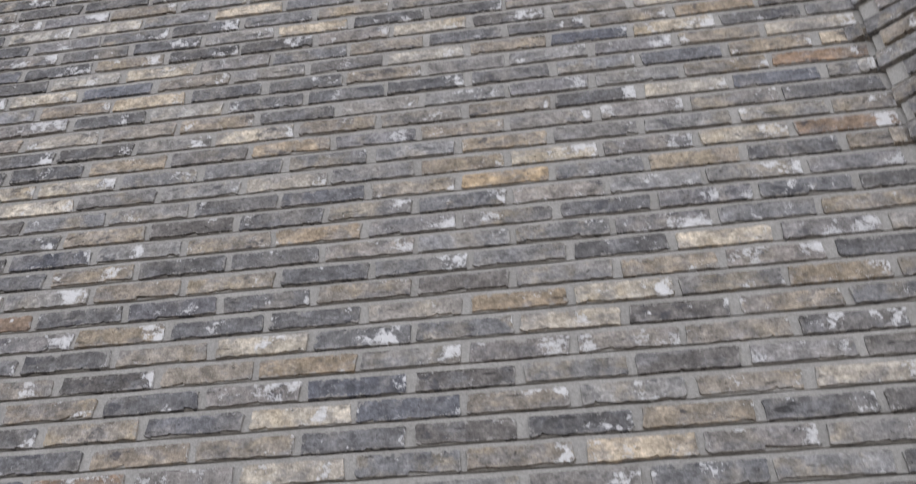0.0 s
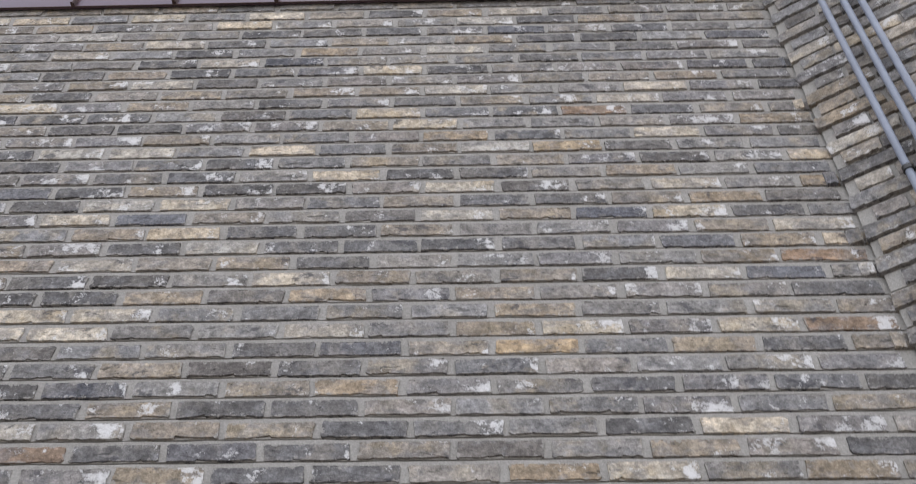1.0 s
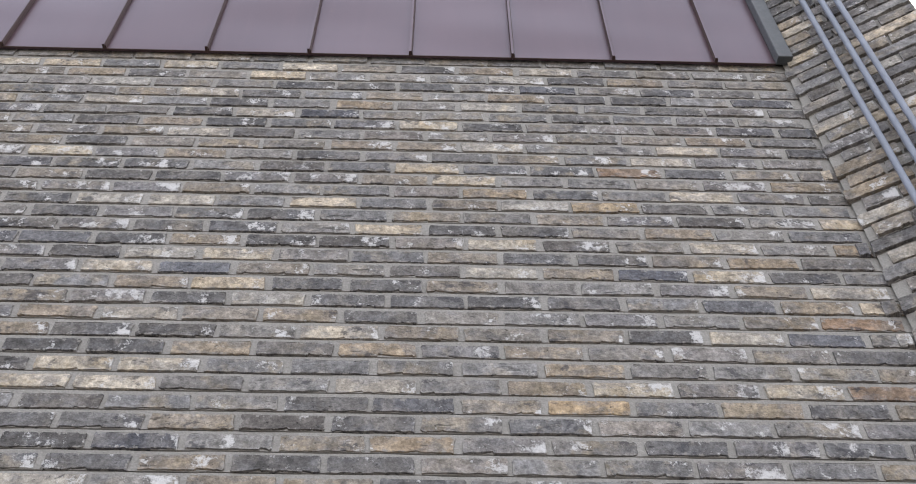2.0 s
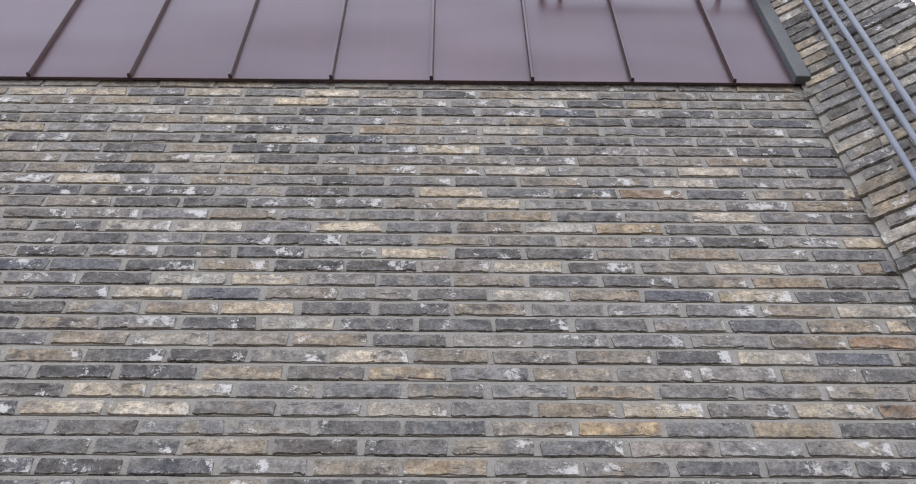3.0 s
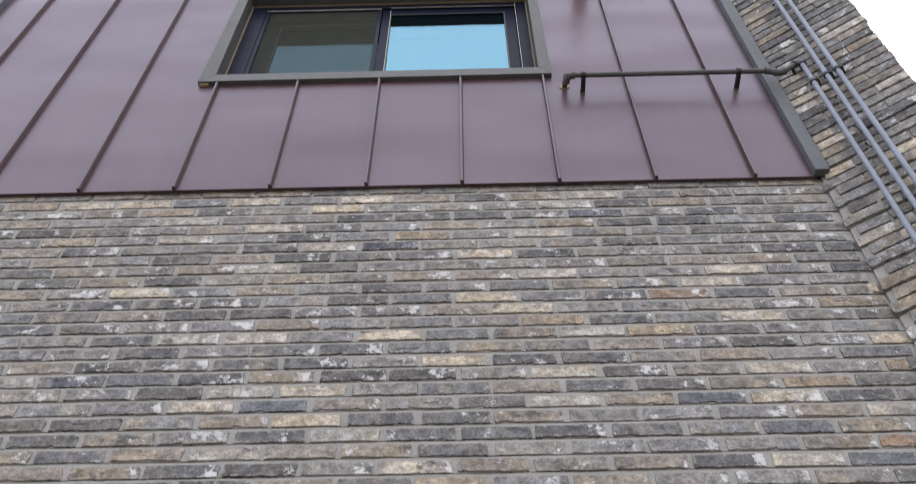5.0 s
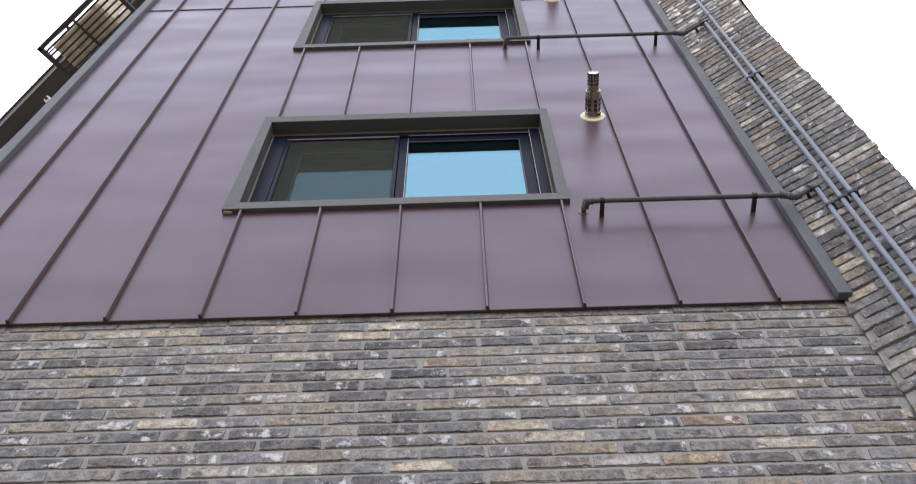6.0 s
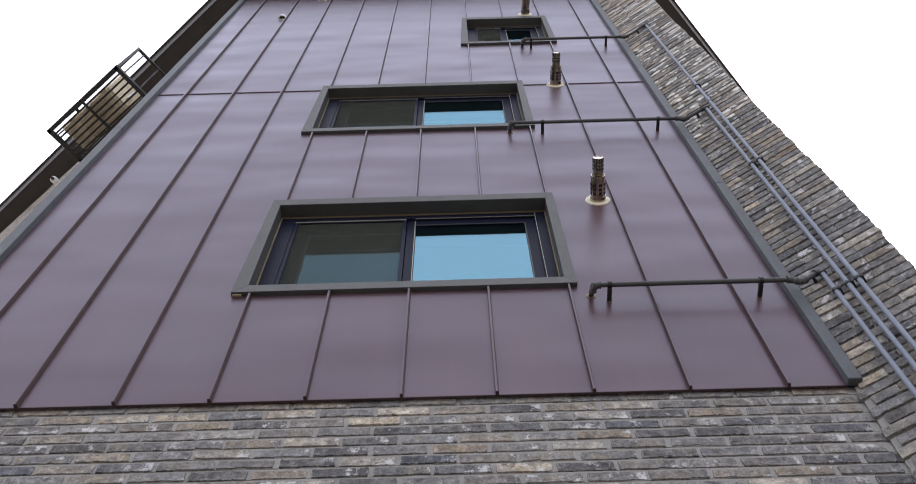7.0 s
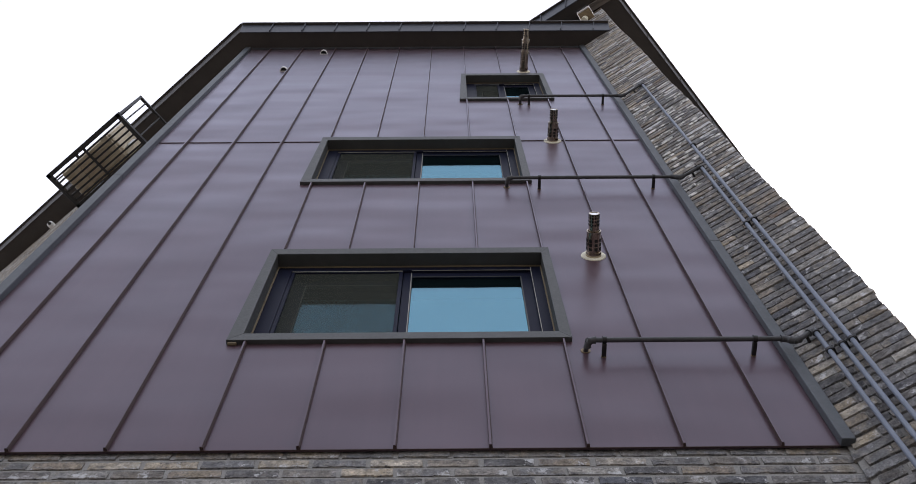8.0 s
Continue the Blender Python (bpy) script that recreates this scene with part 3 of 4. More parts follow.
    # insect screen before the fixed side
    bm = bmesh.new()
    pierced(bm, ax + 0.002, mid - 0.034, az + 0.002, bz - 0.002, 1.757, 1.777, [(ax + 0.024, mid - 0.056, az + 0.022, bz - 0.022)])
    fr = part("screen_frame", bm, NAVY, w)
    bm = bmesh.new()
    box(bm, (ax + 0.022, 1.766, az + 0.02), (mid - 0.054, 1.767, bz - 0.02))
    net = part("insect_screen", bm, SCREEN, fr, "fine dark insect mesh")
    net.visible_shadow = False
    # the room behind
    bm = bmesh.new()
    box(bm, (x0 - 0.3, 3.0, z0 - 0.7), (x1 + 0.3, 3.05, z1 + 0.08))
    box(bm, (x0 - 0.35, 1.985, z0 - 0.7), (x0 - 0.3, 3.05, z1 + 0.08))
    box(bm, (x1 + 0.3, 1.985, z0 - 0.7), (x1 + 0.35, 3.05, z1 + 0.08))
    box(bm, (x0 - 0.35, 1.985, z1 + 0.08), (x1 + 0.35, 3.05, z1 + 0.13))
    box(bm, (x0 - 0.35, 1.985, z0 - 0.75), (x1 + 0.35, 3.05, z0 - 0.7))
    part("room_shell", bm, ROOM, w, "unlit plain room")


for i, (x0, x1, z0, z1) in enumerate(WINDOWS, 1):
    window(i, x0, x1, z0, z1)


# ---- pipes ----
def elbow(bm, at, way_in, way_out, r, reach=0.036, n=14):
    """A bent fitting round a corner at `at`, its mouths towards way_in and way_out."""
    rings = []
    for k in range(7):
        f = k / 6
        p = at + way_in * reach * (1 - f) ** 2 + way_out * reach * f ** 2
        tangent = (way_out * f - way_in * (1 - f)).normalized()
        turn = tangent.to_track_quat("Z", "Y").to_matrix()
        wide = r * (1.16 if k in (0, 6) else 1.0)
        rings.append([bm.verts.new(p + turn @ Vector((wide * math.cos(2 * math.pi * i / n), wide * math.sin(2 * math.pi * i / n), 0))) for i in range(n)])
    for a, b in zip(rings, rings[1:]):
        shift = min(range(n), key=lambda d: (a[0].co - b[d].co).length)
        for i in range(n):
            bm.faces.new((a[i], a[(i + 1) % n], b[(i + 1 + shift) % n], b[(i + shift) % n]))
    bm.faces.new(rings[0])
    bm.faces.new(rings[-1])
    return bm


CONDUITS = ((0.183, 5.935, (3.786, 5.712)), (0.249, 8.63, (3.786, 5.712, 7.39)), (0.301, 11.36, (3.786, 5.712, 7.39, 9.11)))
RUNS = ((-0.040, 5.900, 5.955), (-0.303, 8.583, 8.628), (-0.024, 11.265, 11.292))
for (s, top, clips), (x_in, z_run, z_base) in zip(CONDUITS, RUNS):
    pipe = thing("pipe_run", wing(s, 0.055, 0), "black branch pipe into a grey conduit strapped to the brick wing", "pipe", "branch pipes")
    inv = pipe.matrix_world.inverted()

    def local(name, bm, material, label="", smooth=True, parent=pipe):
        bm.transform(inv)
        return part(name, bm, material, parent, label, smooth)
    r = 0.0122
    bm = bmesh.new()
    cyl(bm, wing(s, 0.055, 0.0), wing(s, 0.055, top), r, 18)
    riser = local("conduit", bm, CONDUIT, "blue-grey conduit")
    for k, z in enumerate((3.45, 5.0, 8.72)):
        if z < top - 0.3 and k == 2:
            bm = bmesh.new()
            cyl(bm, wing(s, 0.055, z - 0.035), wing(s, 0.055, z + 0.035), r + 0.004, 18)
            local("coupling", bm, CONDUIT)
    y_run = 1.588
    start, bend = Vector((x_in, y_run, z_run)), Vector((0.968, y_run, z_run))
    knee, head = Vector((1.004, y_run - 0.004, z_run - 0.040)), wing(s, 0.055, top)
    for name, p, q, label in (("branch", start, bend, "black branch pipe"), ("branch_dip", bend, knee, ""), ("branch_end", knee, head, "")):
        bm = bmesh.new()
        cyl(bm, p, q, 0.0135, 16)
        local(name, bm, PIPE, label)
    bm = bmesh.new()
    mid_end = knee.lerp(head, 0.55)
    cyl(bm, mid_end, mid_end - WING_OUT * 0.10 - Vector((0, 0, 0.012)), 0.009, 10)
    local("branch_stud", bm, BLACK, "black wall stud")
    for at, w1, w2 in ((bend, (start - bend).normalized(), (knee - bend).normalized()), (knee, (bend - knee).normalized(), (head - knee).normalized()),
                       (head, Vector((0, 0, -1)), (knee - head).normalized()), (start, Vector((1, 0, 0)), Vector((0, 1, 0)))):
        local("elbow", elbow(bmesh.new(), at, w1, w2, 0.0178, 0.027 if at in (bend, knee) else 0.04), PIPE)
    bm = bmesh.new()
    cyl(bm, (x_in, y_run, z_run), (x_in, PANEL + 0.005, z_base), 0.0135, 14)
    local("stub", bm, PIPE)
    bm = bmesh.new()
    cyl(bm, (x_in, PANEL - 0.004, z_base), (x_in, PANEL + 0.002, z_base), 0.026, 16)
    local("escutcheon", bm, STAINED, "stained sealant ring")
    for x in ((x_in + (0.085 if z_run < 7 or z_run > 10 else 0.244), 0.81)):
        bm = bmesh.new()
        ring(bm, (x - 0.01, y_run, z_run), (x + 0.01, y_run, z_run), 0.019, 0.013, 14)
        box(bm, (x - 0.011, y_run + 0.015, z_run - 0.017), (x + 0.011, PANEL + 0.002, z_run + 0.004), 0.003)
        local("support", bm, BLACK, "black support block")
        bm = bmesh.new()
        cyl(bm, (x, PANEL - 0.005, z_run - 0.006), (x, PANEL + 0.002, z_run - 0.006), 0.014, 12)
        local("support_washer", bm, STAINED)
    for z in clips:
        at = wing(s, 0.055, z)
        bm = bmesh.new()
        ring(bm, at - Vector((0, 0, 0.009)), at + Vector((0, 0, 0.009)), r + 0.005, r - 0.001, 16)
        strap = local("strap", bm, BLACK, "black steel strap")
        bm = bmesh.new()
        p = at + WING_DIR * 0.022
        box(bm, (-0.004, -0.06, -0.014), (0.004, 0.012, 0.014), 0.001, Matrix.Translation(p) @ Matrix.Rotation(-WING_ANGLE, 4, "Z") @ Matrix.Rotation(math.pi, 4, "Z"))
        foot = wing(s + 0.034, 0.004, z - 0.03)
        cyl(bm, foot - WING_OUT * 0.008, foot + WING_OUT * 0.008, 0.011, 10)
        box(bm, (-0.012, -0.004, -0.05), (0.016, 0.0, 0.014), 0.001, Matrix.Translation(wing(s + 0.03, 0.004, z)) @ Matrix.Rotation(-WING_ANGLE, 4, "Z"))
        local("bracket", bm, BLACK, "", False, strap)


# ---- flues ----
def flue(x, z, length, wide, drop, plain=0.0):
    """A boiler flue that stands out from the cladding: collar, sleeve with slots and a pierced tip."""
    ob = thing("boiler_flue", (x, PANEL, z), "stained steel boiler flue with slotted sleeve and pale collar", "flue", "boiler flues")
    tip = Vector((drop, -length, 0.012))

    def along(f):
        return tip * f
    bm = bmesh.new()
    cyl(bm, (0, 0.004, 0), (0, -0.006, 0), 0.082, 32, 0.078)
    part("collar", bm, COLLAR, ob, "aged cream collar disc", True)
    bm = bmesh.new()
    cyl(bm, along(0), along(0.12), 0.050, 28)
    part("base_band", bm, STEEL, ob, "", True)
    bm = bmesh.new()
    ring(bm, along(0.05), along(wide), 0.046, 0.040, 28)
    sleeve = part("sleeve", bm, STEEL, ob, "browned steel sleeve", True)
    if plain:
        bm = bmesh.new()
        ring(bm, along(plain - 0.025), along(plain + 0.02), 0.050, 0.045, 28)
        part("joint_band", bm, STEEL, ob, "", True)
    bm = bmesh.new()
    cyl(bm, along(0.1), along(0.985), 0.024, 16)
    part("liner", bm, DARK, ob, "", True)
    bm = bmesh.new()
    ring(bm, along(wide - 0.02), along(1), 0.034, 0.029, 24)
    tube = part("tip", bm, STEEL, ob, "", True)
    bm = bmesh.new()
    cyl(bm, along(0.972), along(0.99), 0.0295, 20)
    part("end_cap", bm, BRIGHT, ob, "bright steel end cap", True)
    way = tip.normalized()
    turn = way.to_track_quat("Z", "Y").to_matrix().to_4x4()
    for owner, r, rows, n, half_w, half_l in ((sleeve, 0.0462, [plain + (wide - plain) * f for f in (0.34, 0.50, 0.66)], 8, 0.010, 0.010), (tube, 0.0342, [wide + (1 - wide) * f for f in (0.38, 0.58, 0.78, 0.92)], 12, 0.0055, 0.0062)):
        for f in rows:
            for k in range(n):
                bm = bmesh.new()
                a = 2 * math.pi * (k + 0.25) / n
                m = Matrix.Translation(along(f)) @ turn @ Matrix.Rotation(a, 4, "Z") @ Matrix.Translation((r, 0, 0))
                box(bm, (-0.002, -half_w, -half_l), (0.0006, half_w, half_l), 0, m)
                part("slot", bm, DARK, owner)
    return ob


flue(0.174, 7.237, 0.285, 0.60, -0.007)
flue(0.173, 9.917, 0.285, 0.60, 0.004)
flue(0.119, 12.888, 0.49, 0.76, 0.025, 0.46)


# ---- small vents ----
def vent(x, z):
    """A small half-round hood, closed above and open below."""
    ob = thing("vent_cap", (x, PANEL, z), "small white plastic vent cap on the cladding", "vent", "vent caps")
    n, r = 16, 0.046
    arc = [(math.cos(math.pi * k / n), -math.sin(math.pi * k / n)) for k in range(n + 1)]
    bm = bmesh.new()
    rows = [[bm.verts.new((r * w * c, r * w * d * 1.15, zz)) for c, d in arc] for w, zz in ((0.86, -0.03), (1.0, -0.03), (1.0, 0.02), (0.8, 0.045), (0.0, 0.05), (0.0, 0.03), (0.86, 0.012))]
    for a, b in zip(rows, rows[1:] + rows[:1]):
        for k in range(n):
            bm.faces.new((a[k], a[k + 1], b[k + 1], b[k]))
    bmesh.ops.remove_doubles(bm, verts=bm.verts, dist=0.0002)
    part("hood", bm, WHITE, ob, "white half-round hood open below", True)
    bm = bmesh.new()
    prism(bm, [(r * 0.84 * c, r * 0.84 * d * 1.15) for c, d in arc], -0.016, 0.010)
    part("opening", bm, DARK, ob, "dark mouth")
    bm = bmesh.new()
    box(bm, (-0.049, -0.006, -0.036), (0.034 if x < -2.5 else 0.049, 0.002, 0.050), 0.002)
    part("flange", bm, WHITE, ob)


vent(-2.692, 13.01)
vent(-2.347, 14.05)

# ---- air conditioner cage on the side wall ----
CAGE = Matrix(((-LEFT_DIR.x, -LEFT_OUT.x, 0, 0), (-LEFT_DIR.y, -LEFT_OUT.y, 0, 0), (0, 0, 1, 0), (0, 0, 0, 1)))
origin = LEFT_CORNER + LEFT_DIR * 0.79 + LEFT_OUT * 0.035 + Vector((0, 0, 11.52))
cage = thing("balcony_cage", Matrix.Translation(origin) @ CAGE, "black steel bar cage bracketed to the side wall", "cage")
# local: x towards the street along the wall (0 back to -1.05 far), y into the wall, z up
LEN, DEEP, HIGH = 1.05, 0.43, 0.80


def bar(name, a, b, size=0.03):
    bm = bmesh.new()
    lo = tuple(min(p, q) - size / 2 for p, q in zip(a, b))
    hi = tuple(max(p, q) + size / 2 for p, q in zip(a, b))
    box(bm, lo, hi, 0.003)
    return part(name, bm, BLACK, cage)


for y in (0, -DEEP):
    bar("floor_rail", (-LEN, y, 0), (0, y, 0), 0.045)
for x in (0, -LEN):
    bar("floor_rail", (x, -DEEP, 0), (x, 0, 0), 0.045)
for k in range(1, 7):
    bar("floor_bar", (-LEN, -DEEP * k / 7, 0), (0, -DEEP * k / 7, 0), 0.020)
bar("floor_cross", (-LEN * 0.52, -DEEP, -0.004), (-LEN * 0.52, 0, -0.004), 0.024)
for x in (0, -LEN):
    for y in (0, -DEEP):
        bar("post", (x, y, 0.02), (x, y, HIGH), 0.03)
    bar("end_rail", (x, -DEEP, HIGH), (x, 0, HIGH), 0.03)
    for y in (-DEEP * 0.80, -DEEP * 0.30):
        bar("end_bar", (x, y, 0.02), (x, y, HIGH), 0.016)
for z in (HIGH, HIGH * 0.5, HIGH * 0.25):
    bar("front_rail", (-LEN, -DEEP, z), (0, -DEEP, z), 0.03 if z == HIGH else 0.018)
for x in (0, -LEN * 0.5, -LEN):
    for z in (0, HIGH):
        if z == 0 or x != -LEN * 0.5:
            bar("wall_bracket", (x, 0.02, z), (x, 0.075, z), 0.036)
bar("post", (-LEN * 0.62, -DEEP, 0.02), (-LEN * 0.62, -DEEP, HIGH), 0.024)

unit = thing("air_conditioner_unit", Matrix.Translation(origin) @ CAGE @ Matrix.Translation((-0.55, -0.21, 0.03)), "aged beige outdoor air conditioner unit in the cage", "air conditioner")
bm = bmesh.new()
box(bm, (-0.42, -0.15, 0.03), (0.30, 0.17, 0.56), 0.012)
part("casing", bm, BEIGE, unit, "aged beige enamel casing")
for x in (-0.24, 0.24):
    bm = bmesh.new()
    box(bm, (x - 0.04, -0.16, -0.002), (x + 0.04, 0.16, 0.03), 0.004)
    part("foot", bm, BEIGE, unit)
for k in range(8):
    bm = bmesh.new()
    box(bm, (-0.40, -0.14 + k * 0.039, 0.010), (0.28, -0.109 + k * 0.039, 0.028), 0.003)
    part("base_rib", bm, BEIGE, unit)
bm = bmesh.new()
ring(bm, (-0.1, -0.142, 0.31), (-0.1, -0.155, 0.31), 0.21, 0.195, 28)
part("fan_guard", bm, BLACK, unit, "round fan guard", True)
bm = bmesh.new()
cyl(bm, (0.34, 0.08, 0.08), (0.34, 0.08, 0.30), 0.018, 12)
cyl(bm, (0.29, 0.08, 0.1), (0.35, 0.08, 0.1), 0.015, 12)
part("hose", bm, WHITE, unit, "white lagged hose", True)

# ---- dome camera under the side eave ----
at = LEFT_WALL + LEFT_DIR * 3.66 + Vector((0, 0, 14.01))
eye_cam = thing("security_camera", at, "small white dome camera on the side wall under the eave", "camera")
bm = bmesh.new()
cyl(bm, LEFT_OUT * -0.012, LEFT_OUT * 0.04, 0.045, 24)
part("mount", bm, WHITE, eye_cam, "", True)
bm = bmesh.new()
bmesh.ops.create_uvsphere(bm, u_segments=20, v_segments=12, radius=0.046, matrix=Matrix.Translation(LEFT_OUT * 0.05))
dome = part("dome", bm, WHITE, eye_cam, "white round housing", True)
bm = bmesh.new()
look_out = (LEFT_OUT * 0.6 + Vector((0.35, -0.2, -0.75))).normalized()
cyl(bm, LEFT_OUT * 0.05 + look_out * 0.03, LEFT_OUT * 0.05 + look_out * 0.049, 0.024, 16)
part("lens", bm, BLACK, dome, "black lens", True)

# ---- duct on the wing under its eave ----
duct = thing("exhaust_duct", wing(0.31, 0, 15.62), "bright steel exhaust box with a stained spout on the brick", "duct")
m = Matrix.Rotation(-WING_ANGLE, 4, "Z")
bm = bmesh.new()
box(bm, (-0.11, -0.20, 0.0), (0.09, 0.004, 0.20), 0.008, m)
part("box", bm, BRIGHT, duct, "bright steel box")
bm = bmesh.new()
box(bm, (-0.10, -0.175, -0.006), (0.085, 0.002, -0.001), 0.0, m)
part("base_plate", bm, STAINED, duct, "rust-stained underside")
bm = bmesh.new()
cyl(bm, m @ Vector((-0.04, -0.07, -0.004)), m @ Vector((-0.075, -0.085, -0.12)), 0.042, 20)
part("spout", bm, COLLAR, duct, "stained cream spout", True)

# ---- bricks ----
rng = random.Random(11)


def brick_mesh(seed):
    """Corners and faces of one worn brick: near straight on top, broken away along its foot, sides that run back into the mortar."""
    r = random.Random(seed)
    hx, hz = LONG / 2, TALL / 2
    bow, lean_a, lean_b = r.uniform(-0.0016, 0.0016), r.uniform(-0.003, 0.003), r.uniform(-0.003, 0.003)

    def sag(x):
        return bow * (x / hx) ** 2
    # the foot: small breaks everywhere, now and then a large one that ends in a sharp step
    foot = []
    for k in range(15):
        foot.append([(-0.9 + 1.8 * (k + r.uniform(-0.4, 0.4)) / 14) * hx, 0.0042 * r.random() ** 1.6])
    for _ in range(r.choice((0, 0, 0, 1, 1, 2))):
        k, d = r.randrange(1, 14), r.uniform(0.004, 0.010)
        foot[k][1] = d
        way = r.choice((-1, 1))
        foot[k + way][1] = d * r.uniform(0.3, 0.7)
        foot[k - way][0] = foot[k][0] - way * 0.004
    foot.sort()
    head = sorted((r.uniform(-0.85, 0.85) * hx, 0.0022 * r.random()) for _ in range(4))

    def corner(sx, sz):
        """The cut of a corner: how far in along the length, how far along the height."""
        big = r.random() < 0.18
        return (r.uniform(0.006, 0.020) if big else r.uniform(0.002, 0.007)), (r.uniform(0.005, 0.014) if big else r.uniform(0.002, 0.007))
    (a, b), (c, d), (e, f), (g, h) = corner(-1, -1), corner(1, -1), corner(1, 1), corner(-1, 1)
    front = [(-hx + a, -hz), *((x, sag(x) - hz + q) for x, q in foot), (hx - c, -hz), (hx - c * 0.28, -hz + d * 0.32), (hx + lean_b, -hz + d), (hx + r.uniform(-0.002, 0.001), r.uniform(-0.3, 0.3) * hz), (hx - lean_b, hz - f),
             (hx - e * 0.3, hz - f * 0.3), (hx - e, hz), *((x, sag(x) + hz - q) for x, q in reversed(head)), (-hx + g, hz), (-hx + g * 0.3, hz - h * 0.3), (-hx - lean_a, hz - h),
             (-hx + r.uniform(-0.001, 0.002), r.uniform(-0.3, 0.3) * hz), (-hx + lean_a, -hz + b), (-hx + a * 0.28, -hz + b * 0.32)]
    n = len(front)
    verts = [(x * 0.994, -0.0016 + r.uniform(-0.0011, 0.0007), z * 0.985) for x, z in front]
    # behind its face the brick keeps more of its full outline, so that breaks are slanted
    for x, z in front:
        verts.append((x + math.copysign(0.0006, x), 0.0105, z + (math.copysign(hz, z) - z) * 0.2 * (abs(z) > hz * 0.5)))
    faces = [tuple(range(n))]
    for i in range(n):
        faces.append((i, n + i, n + (i + 1) % n, (i + 1) % n))
    return verts, faces


def mapped(me, local):
    """Where each corner lies on its own brick's face, from 0 to 1 both ways."""
    layer = me.uv_layers.new(name="face")
    flat = [c for lp in me.loops for c in (local[lp.vertex_index][0] / LONG + 0.5, local[lp.vertex_index][2] / TALL + 0.5)]
    layer.data.foreach_set("uv", flat)


SHAPES = [brick_mesh(100 + i) for i in range(60)]
MESHES = {}


def shared_brick(shape, kind):
    if (shape, kind) not in MESHES:
        me = bpy.data.meshes.new("brick")
        me.from_pydata(*[SHAPES[shape][0], [], SHAPES[shape][1]])
        mapped(me, SHAPES[shape][0])
        me.materials.append(BRICK[kind])
        MESHES[shape, kind] = me
    return MESHES[shape, kind]


def mix_of(**shares):
    return [shares.get(k, 0.0) for k in KINDS]


MIX = mix_of(grey=0.40, light=0.08, slate=0.05, warm=0.15, dark=0.08, pale=0.08, cream=0.06, tan=0.02, ochre=0.004, rust=0.01, limed=0.09)
MIX_WING = mix_of(grey=0.42, light=0.12, slate=0.06, warm=0.15, dark=0.05, pale=0.09, cream=0.05, tan=0.03, rust=0.015, limed=0.05)
MIX_BLOTCHED = mix_of(grey=0.18, warm=0.10, light=0.10, pale=0.08, cream=0.06, splashed=0.56, washed=0.06)  # more white-blotched bricks along the wing's middle height
MIX_HIGH = mix_of(grey=0.12, slate=0.04, light=0.06, warm=0.16, pale=0.20, cream=0.26, tan=0.06, limed=0.02, washed=0.16)  # a paler mix high on the wing
MIX_SIDE = mix_of(warm=0.08, pale=0.26, cream=0.34, limed=0.02, washed=0.30)
FILL = mix_of(grey=0.80, light=0.05, warm=0.08, dark=0.04, limed=0.03)
FILL_DARKER = mix_of(grey=0.48, dark=0.36, slate=0.05, warm=0.08, limed=0.03)  # more dark bricks low at the far end
# how the mason mixed the bricks, course by course down from the cladding, first brick at the far end:
# W warm, D dark, G light grey, N slate, P pale, C cream, B tan, O ochre, R rust, L limed, a dot for the common grey
LAY = {
    0: ".............W.",
    1: "WCC.C.C.DWP.G.G",
    2: "DWWDLC.GGPDW...",
    3: "...P.....LNLD.G",
    4: "..LWP..W.WDDGN.",
    5: ".W.P.D.B.P...L.",
    6: ".L...PN.....L..",
    7: "...DWD.LCD.LLND",
    8: "P.LWPD.L.L..W..",
    9: "..W.GW.WWPG.PLD",
    10: ".LCLW.DL.W.PLL.",
    11: "..N...D.C..RDW.",
    12: "..WDDLL.C..GLB.",
    13: "...LLW..LB..CL.",
    14: "...PP.C.WPO.G..",
    15: "...DL.D.W..LDGC",
    16: ".WDL.DGCDD..G..",
    17: "..NNDWDDLCD.PGB",
    18: "...DPCL.WD.WB..",
    19: "...LCNW.DPWNCD.",
    20: "..D..CD.W.GLWP.",
    21: "...WLDPD.D..NBC",
    22: "....PWWDGGLGBR.",
    23: "..WW.DGPWGWDPN.",
    24: ".....B.BL..L.D.",
    25: "....CC....B....",
    26: "...CC.GP.WCLCR.",
    27: "....D..DNWO.WDW",
    28: ".......D..L.GL.",
    29: "....DNGWBL.DL.D",
    30: "....DW.DL..L.W.",
    31: "....PGW.D..DCL.",
    32: "....R...WD.BL..",
    33: ".....LB.DGBC.B.",
    34: ".....DWC..PDW..",
    35: ".....WDWBGLLW..",
    36: ".....WDLND.DL..",
    37: ".....DWNCNWGWP.",
    38: ".......WDDDBDD.",
    39: "......RLP.WCL..",
    40: "...............",
}
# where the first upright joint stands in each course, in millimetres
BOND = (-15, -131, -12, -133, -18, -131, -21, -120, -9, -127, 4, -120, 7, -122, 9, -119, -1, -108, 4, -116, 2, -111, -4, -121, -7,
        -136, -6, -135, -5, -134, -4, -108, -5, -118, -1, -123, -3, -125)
LETTER = {"G": "light", "N": "slate", "B": "tan", "W": "warm", "D": "dark", "P": "pale", "C": "cream", "O": "ochre", "R": "rust", "L": "limed"}


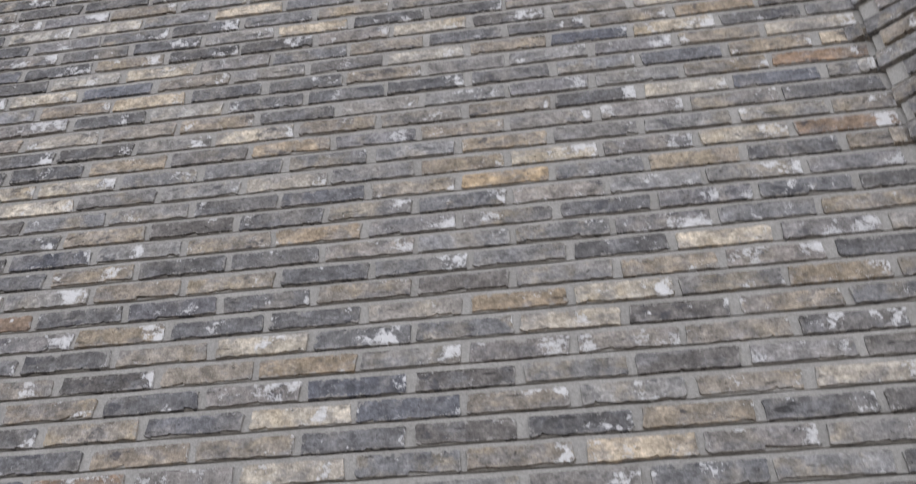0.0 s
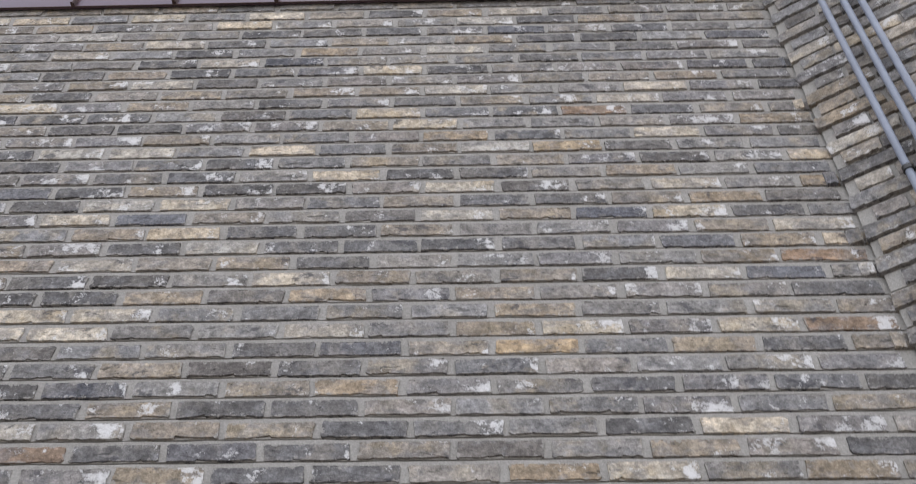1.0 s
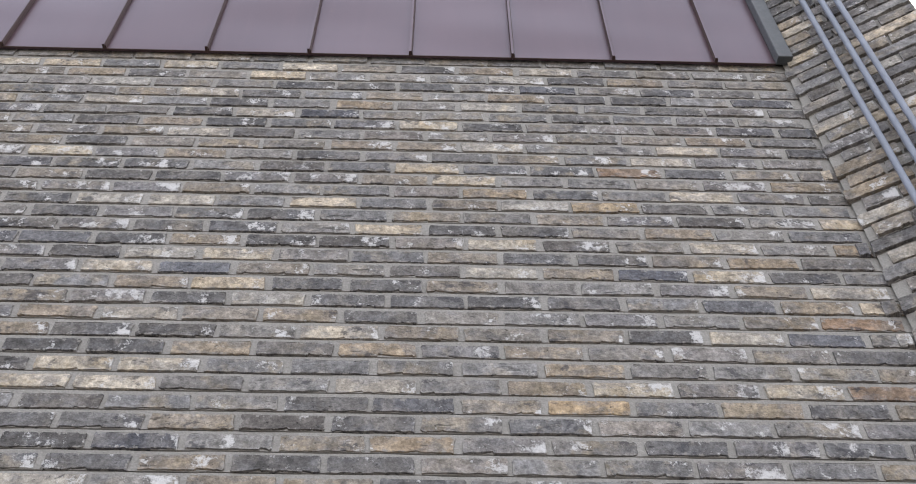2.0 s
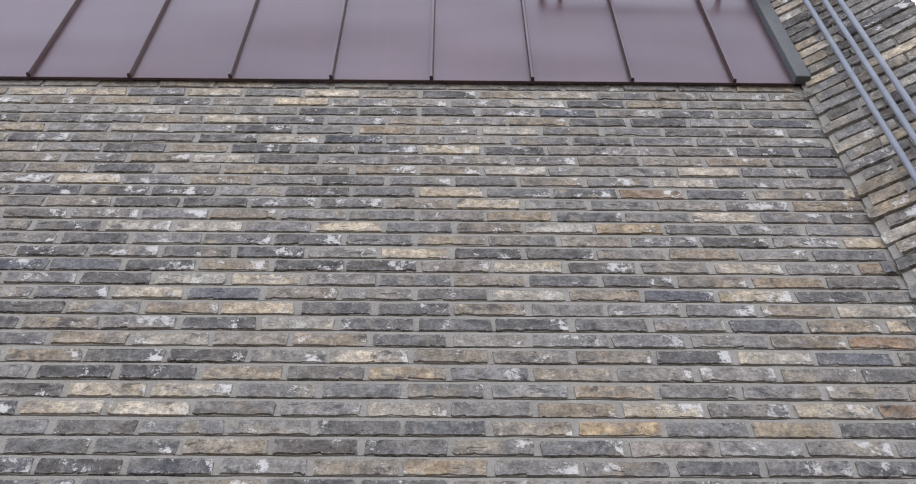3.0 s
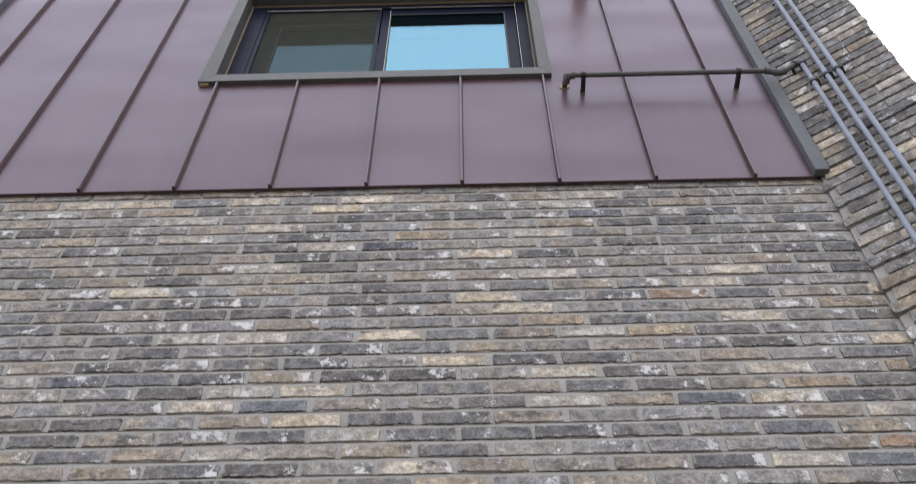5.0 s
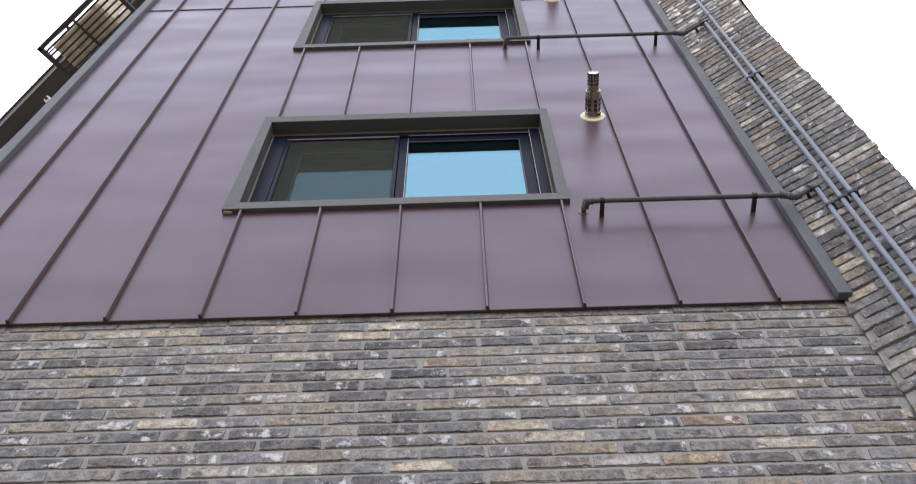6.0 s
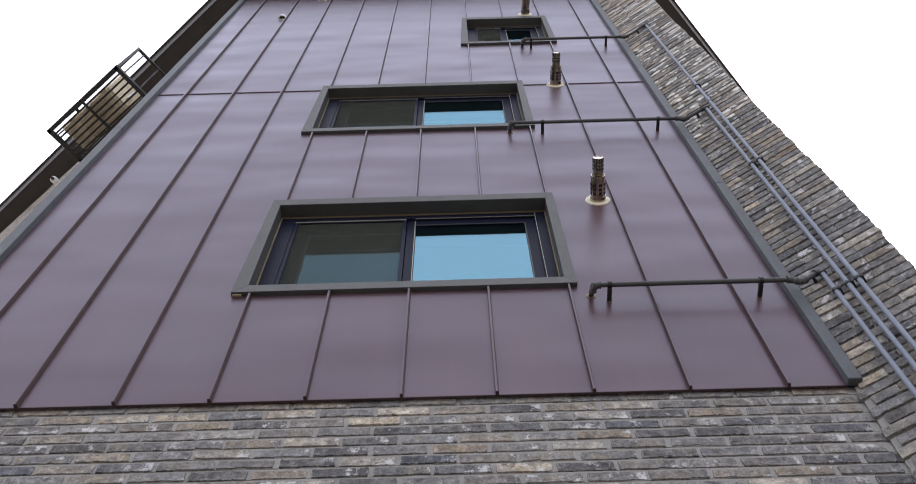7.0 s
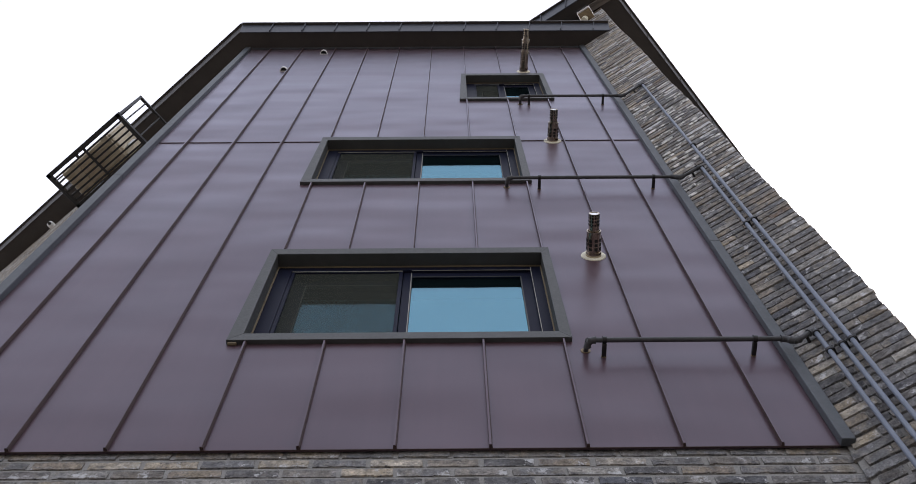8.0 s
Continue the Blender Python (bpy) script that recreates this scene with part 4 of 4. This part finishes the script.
def kind_of(course, k, mix):
    """The kind of brick k in a course: as the mason laid it where mix is None, else drawn from the mix."""
    row = LAY.get(course) if mix is None else None
    if row is None or not 1 <= k + 10 < len(row):
        return rng.choices(KINDS, mix or MIX)[0]
    return LETTER.get(row[k + 10]) or rng.choices(KINDS, FILL_DARKER if course >= 21 and k <= -3 else FILL)[0]


class Heap:
    """Gathers bricks into one mesh."""
    def __init__(self):
        self.v, self.f, self.m, self.own = [], [], [], []

    def put(self, shape, kind, m):
        base = len(self.v)
        vs, fs = SHAPES[shape]
        self.own.extend(vs)
        self.v.extend((m @ Vector(p))[:] for p in vs)
        self.f.extend(tuple(base + i for i in q) for q in fs)
        self.m.extend([KINDS.index(kind)] * len(fs))

    def make(self, name, parent, label):
        me = bpy.data.meshes.new(name)
        me.from_pydata(self.v, [], self.f)
        mapped(me, self.own)
        for k in KINDS:
            me.materials.append(BRICK_FAR[k])
        me.polygons.foreach_set("material_index", self.m)
        ob = new(name, me)
        ob.parent = parent
        return tagged(ob, label, kind="stuff")


def jitter(scale_x=1.0, tall=1.0, deep=1.0, loose=1.0):
    return (Matrix.Translation((0, rng.uniform(-0.0030, 0.0008) * loose, rng.uniform(-0.0014, 0.0014))) @ Matrix.Rotation(rng.uniform(-0.009, 0.009), 4, "Y")
            @ Matrix.Rotation(rng.uniform(-0.010, 0.010) * loose, 4, "Z") @ Matrix.Diagonal((scale_x, deep, tall * rng.uniform(0.94, 1.04), 1)))


def lay_course(frame_m, start, stop, offset, z, row, heap, parent, single, tall=1.0, gap=0.0096, deep=1.0, mix=None, loose=1.0, tip=0.0):
    """Lays one course along local x from start to stop; joints at offset + n * PITCH; tip: how far the first brick's free end stands out."""
    k = math.floor((start - offset) / PITCH)
    while offset + k * PITCH < stop:
        a, b = max(start, offset + k * PITCH + gap + rng.uniform(-0.005, 0.004)), min(stop, offset + (k + 1) * PITCH - gap + rng.uniform(-0.004, 0.005))
        if stop - b < 0.095:
            b = stop
        kind, shape = kind_of(row, k, mix), rng.randrange(len(SHAPES))
        if b - a > 0.03:
            out = tip / 2 if a == start else 0.0
            m = frame_m @ Matrix.Translation(((a + b) / 2, -out, z)) @ Matrix.Rotation(2 * out / (b - a), 4, "Z") @ jitter((b - a) / LONG, tall, deep, loose)
            if single(a, b, z):
                ob = new("brick", shared_brick(shape, kind))
                ob.matrix_world = m
                ob.parent = parent
            else:
                heap.put(shape, kind, m)
        if b >= stop:
            break
        k += 1


heap = Heap()
rows = int(course_height(0) / 0.0665) + 1
for i in range(-1, rows):
    z = course_height(i)
    if z < 0.03:
        break
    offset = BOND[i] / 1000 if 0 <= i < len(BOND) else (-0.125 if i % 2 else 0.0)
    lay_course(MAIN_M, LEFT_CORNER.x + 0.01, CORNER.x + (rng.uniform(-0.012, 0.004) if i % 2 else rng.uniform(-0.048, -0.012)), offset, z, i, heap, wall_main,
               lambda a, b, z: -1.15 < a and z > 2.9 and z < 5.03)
heap.make("brickwork", wall_main, "reclaimed grey bricks in running bond")

heap = Heap()
i = -1
while course_height(i - 1) < WING_TOP - 0.03:
    i -= 1
while course_height(i) > 0.03:
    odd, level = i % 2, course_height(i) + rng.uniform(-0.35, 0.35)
    mix = MIX_HIGH if level > 11.3 else MIX_BLOTCHED if level > 8.4 else MIX_WING
    # every other course laps a little over the main wall, the next one stops short in the mortar
    proud = Matrix.Translation((0, -rng.uniform(0.0, 0.004) if odd else rng.uniform(-0.002, 0.001), 0))
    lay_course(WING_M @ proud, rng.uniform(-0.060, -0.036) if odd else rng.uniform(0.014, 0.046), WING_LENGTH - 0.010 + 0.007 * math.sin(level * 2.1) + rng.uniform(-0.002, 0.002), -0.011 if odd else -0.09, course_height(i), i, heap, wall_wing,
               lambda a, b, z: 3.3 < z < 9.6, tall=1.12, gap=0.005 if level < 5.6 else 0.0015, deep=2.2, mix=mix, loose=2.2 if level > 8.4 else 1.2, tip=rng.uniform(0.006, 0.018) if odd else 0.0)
    i += 1
heap.make("brickwork", wall_wing, "reclaimed grey bricks of the wing")

left_m = Matrix.Translation(LEFT_WALL) @ Matrix.Rotation(math.atan2(LEFT_DIR.y, LEFT_DIR.x) + math.pi, 4, "Z")
heap = Heap()
i = -1
while course_height(i - 1) < TOP - 0.03:
    i -= 1
while course_height(i) > 0.03:
    lay_course(left_m, -5.5, -0.03, 0.11 if i % 2 else 0.0, course_height(i), i, heap, wall_left, lambda a, b, z: False, mix=MIX_SIDE)
    i += 1
heap.make("brickwork", wall_left, "reclaimed grey bricks of the side wall")
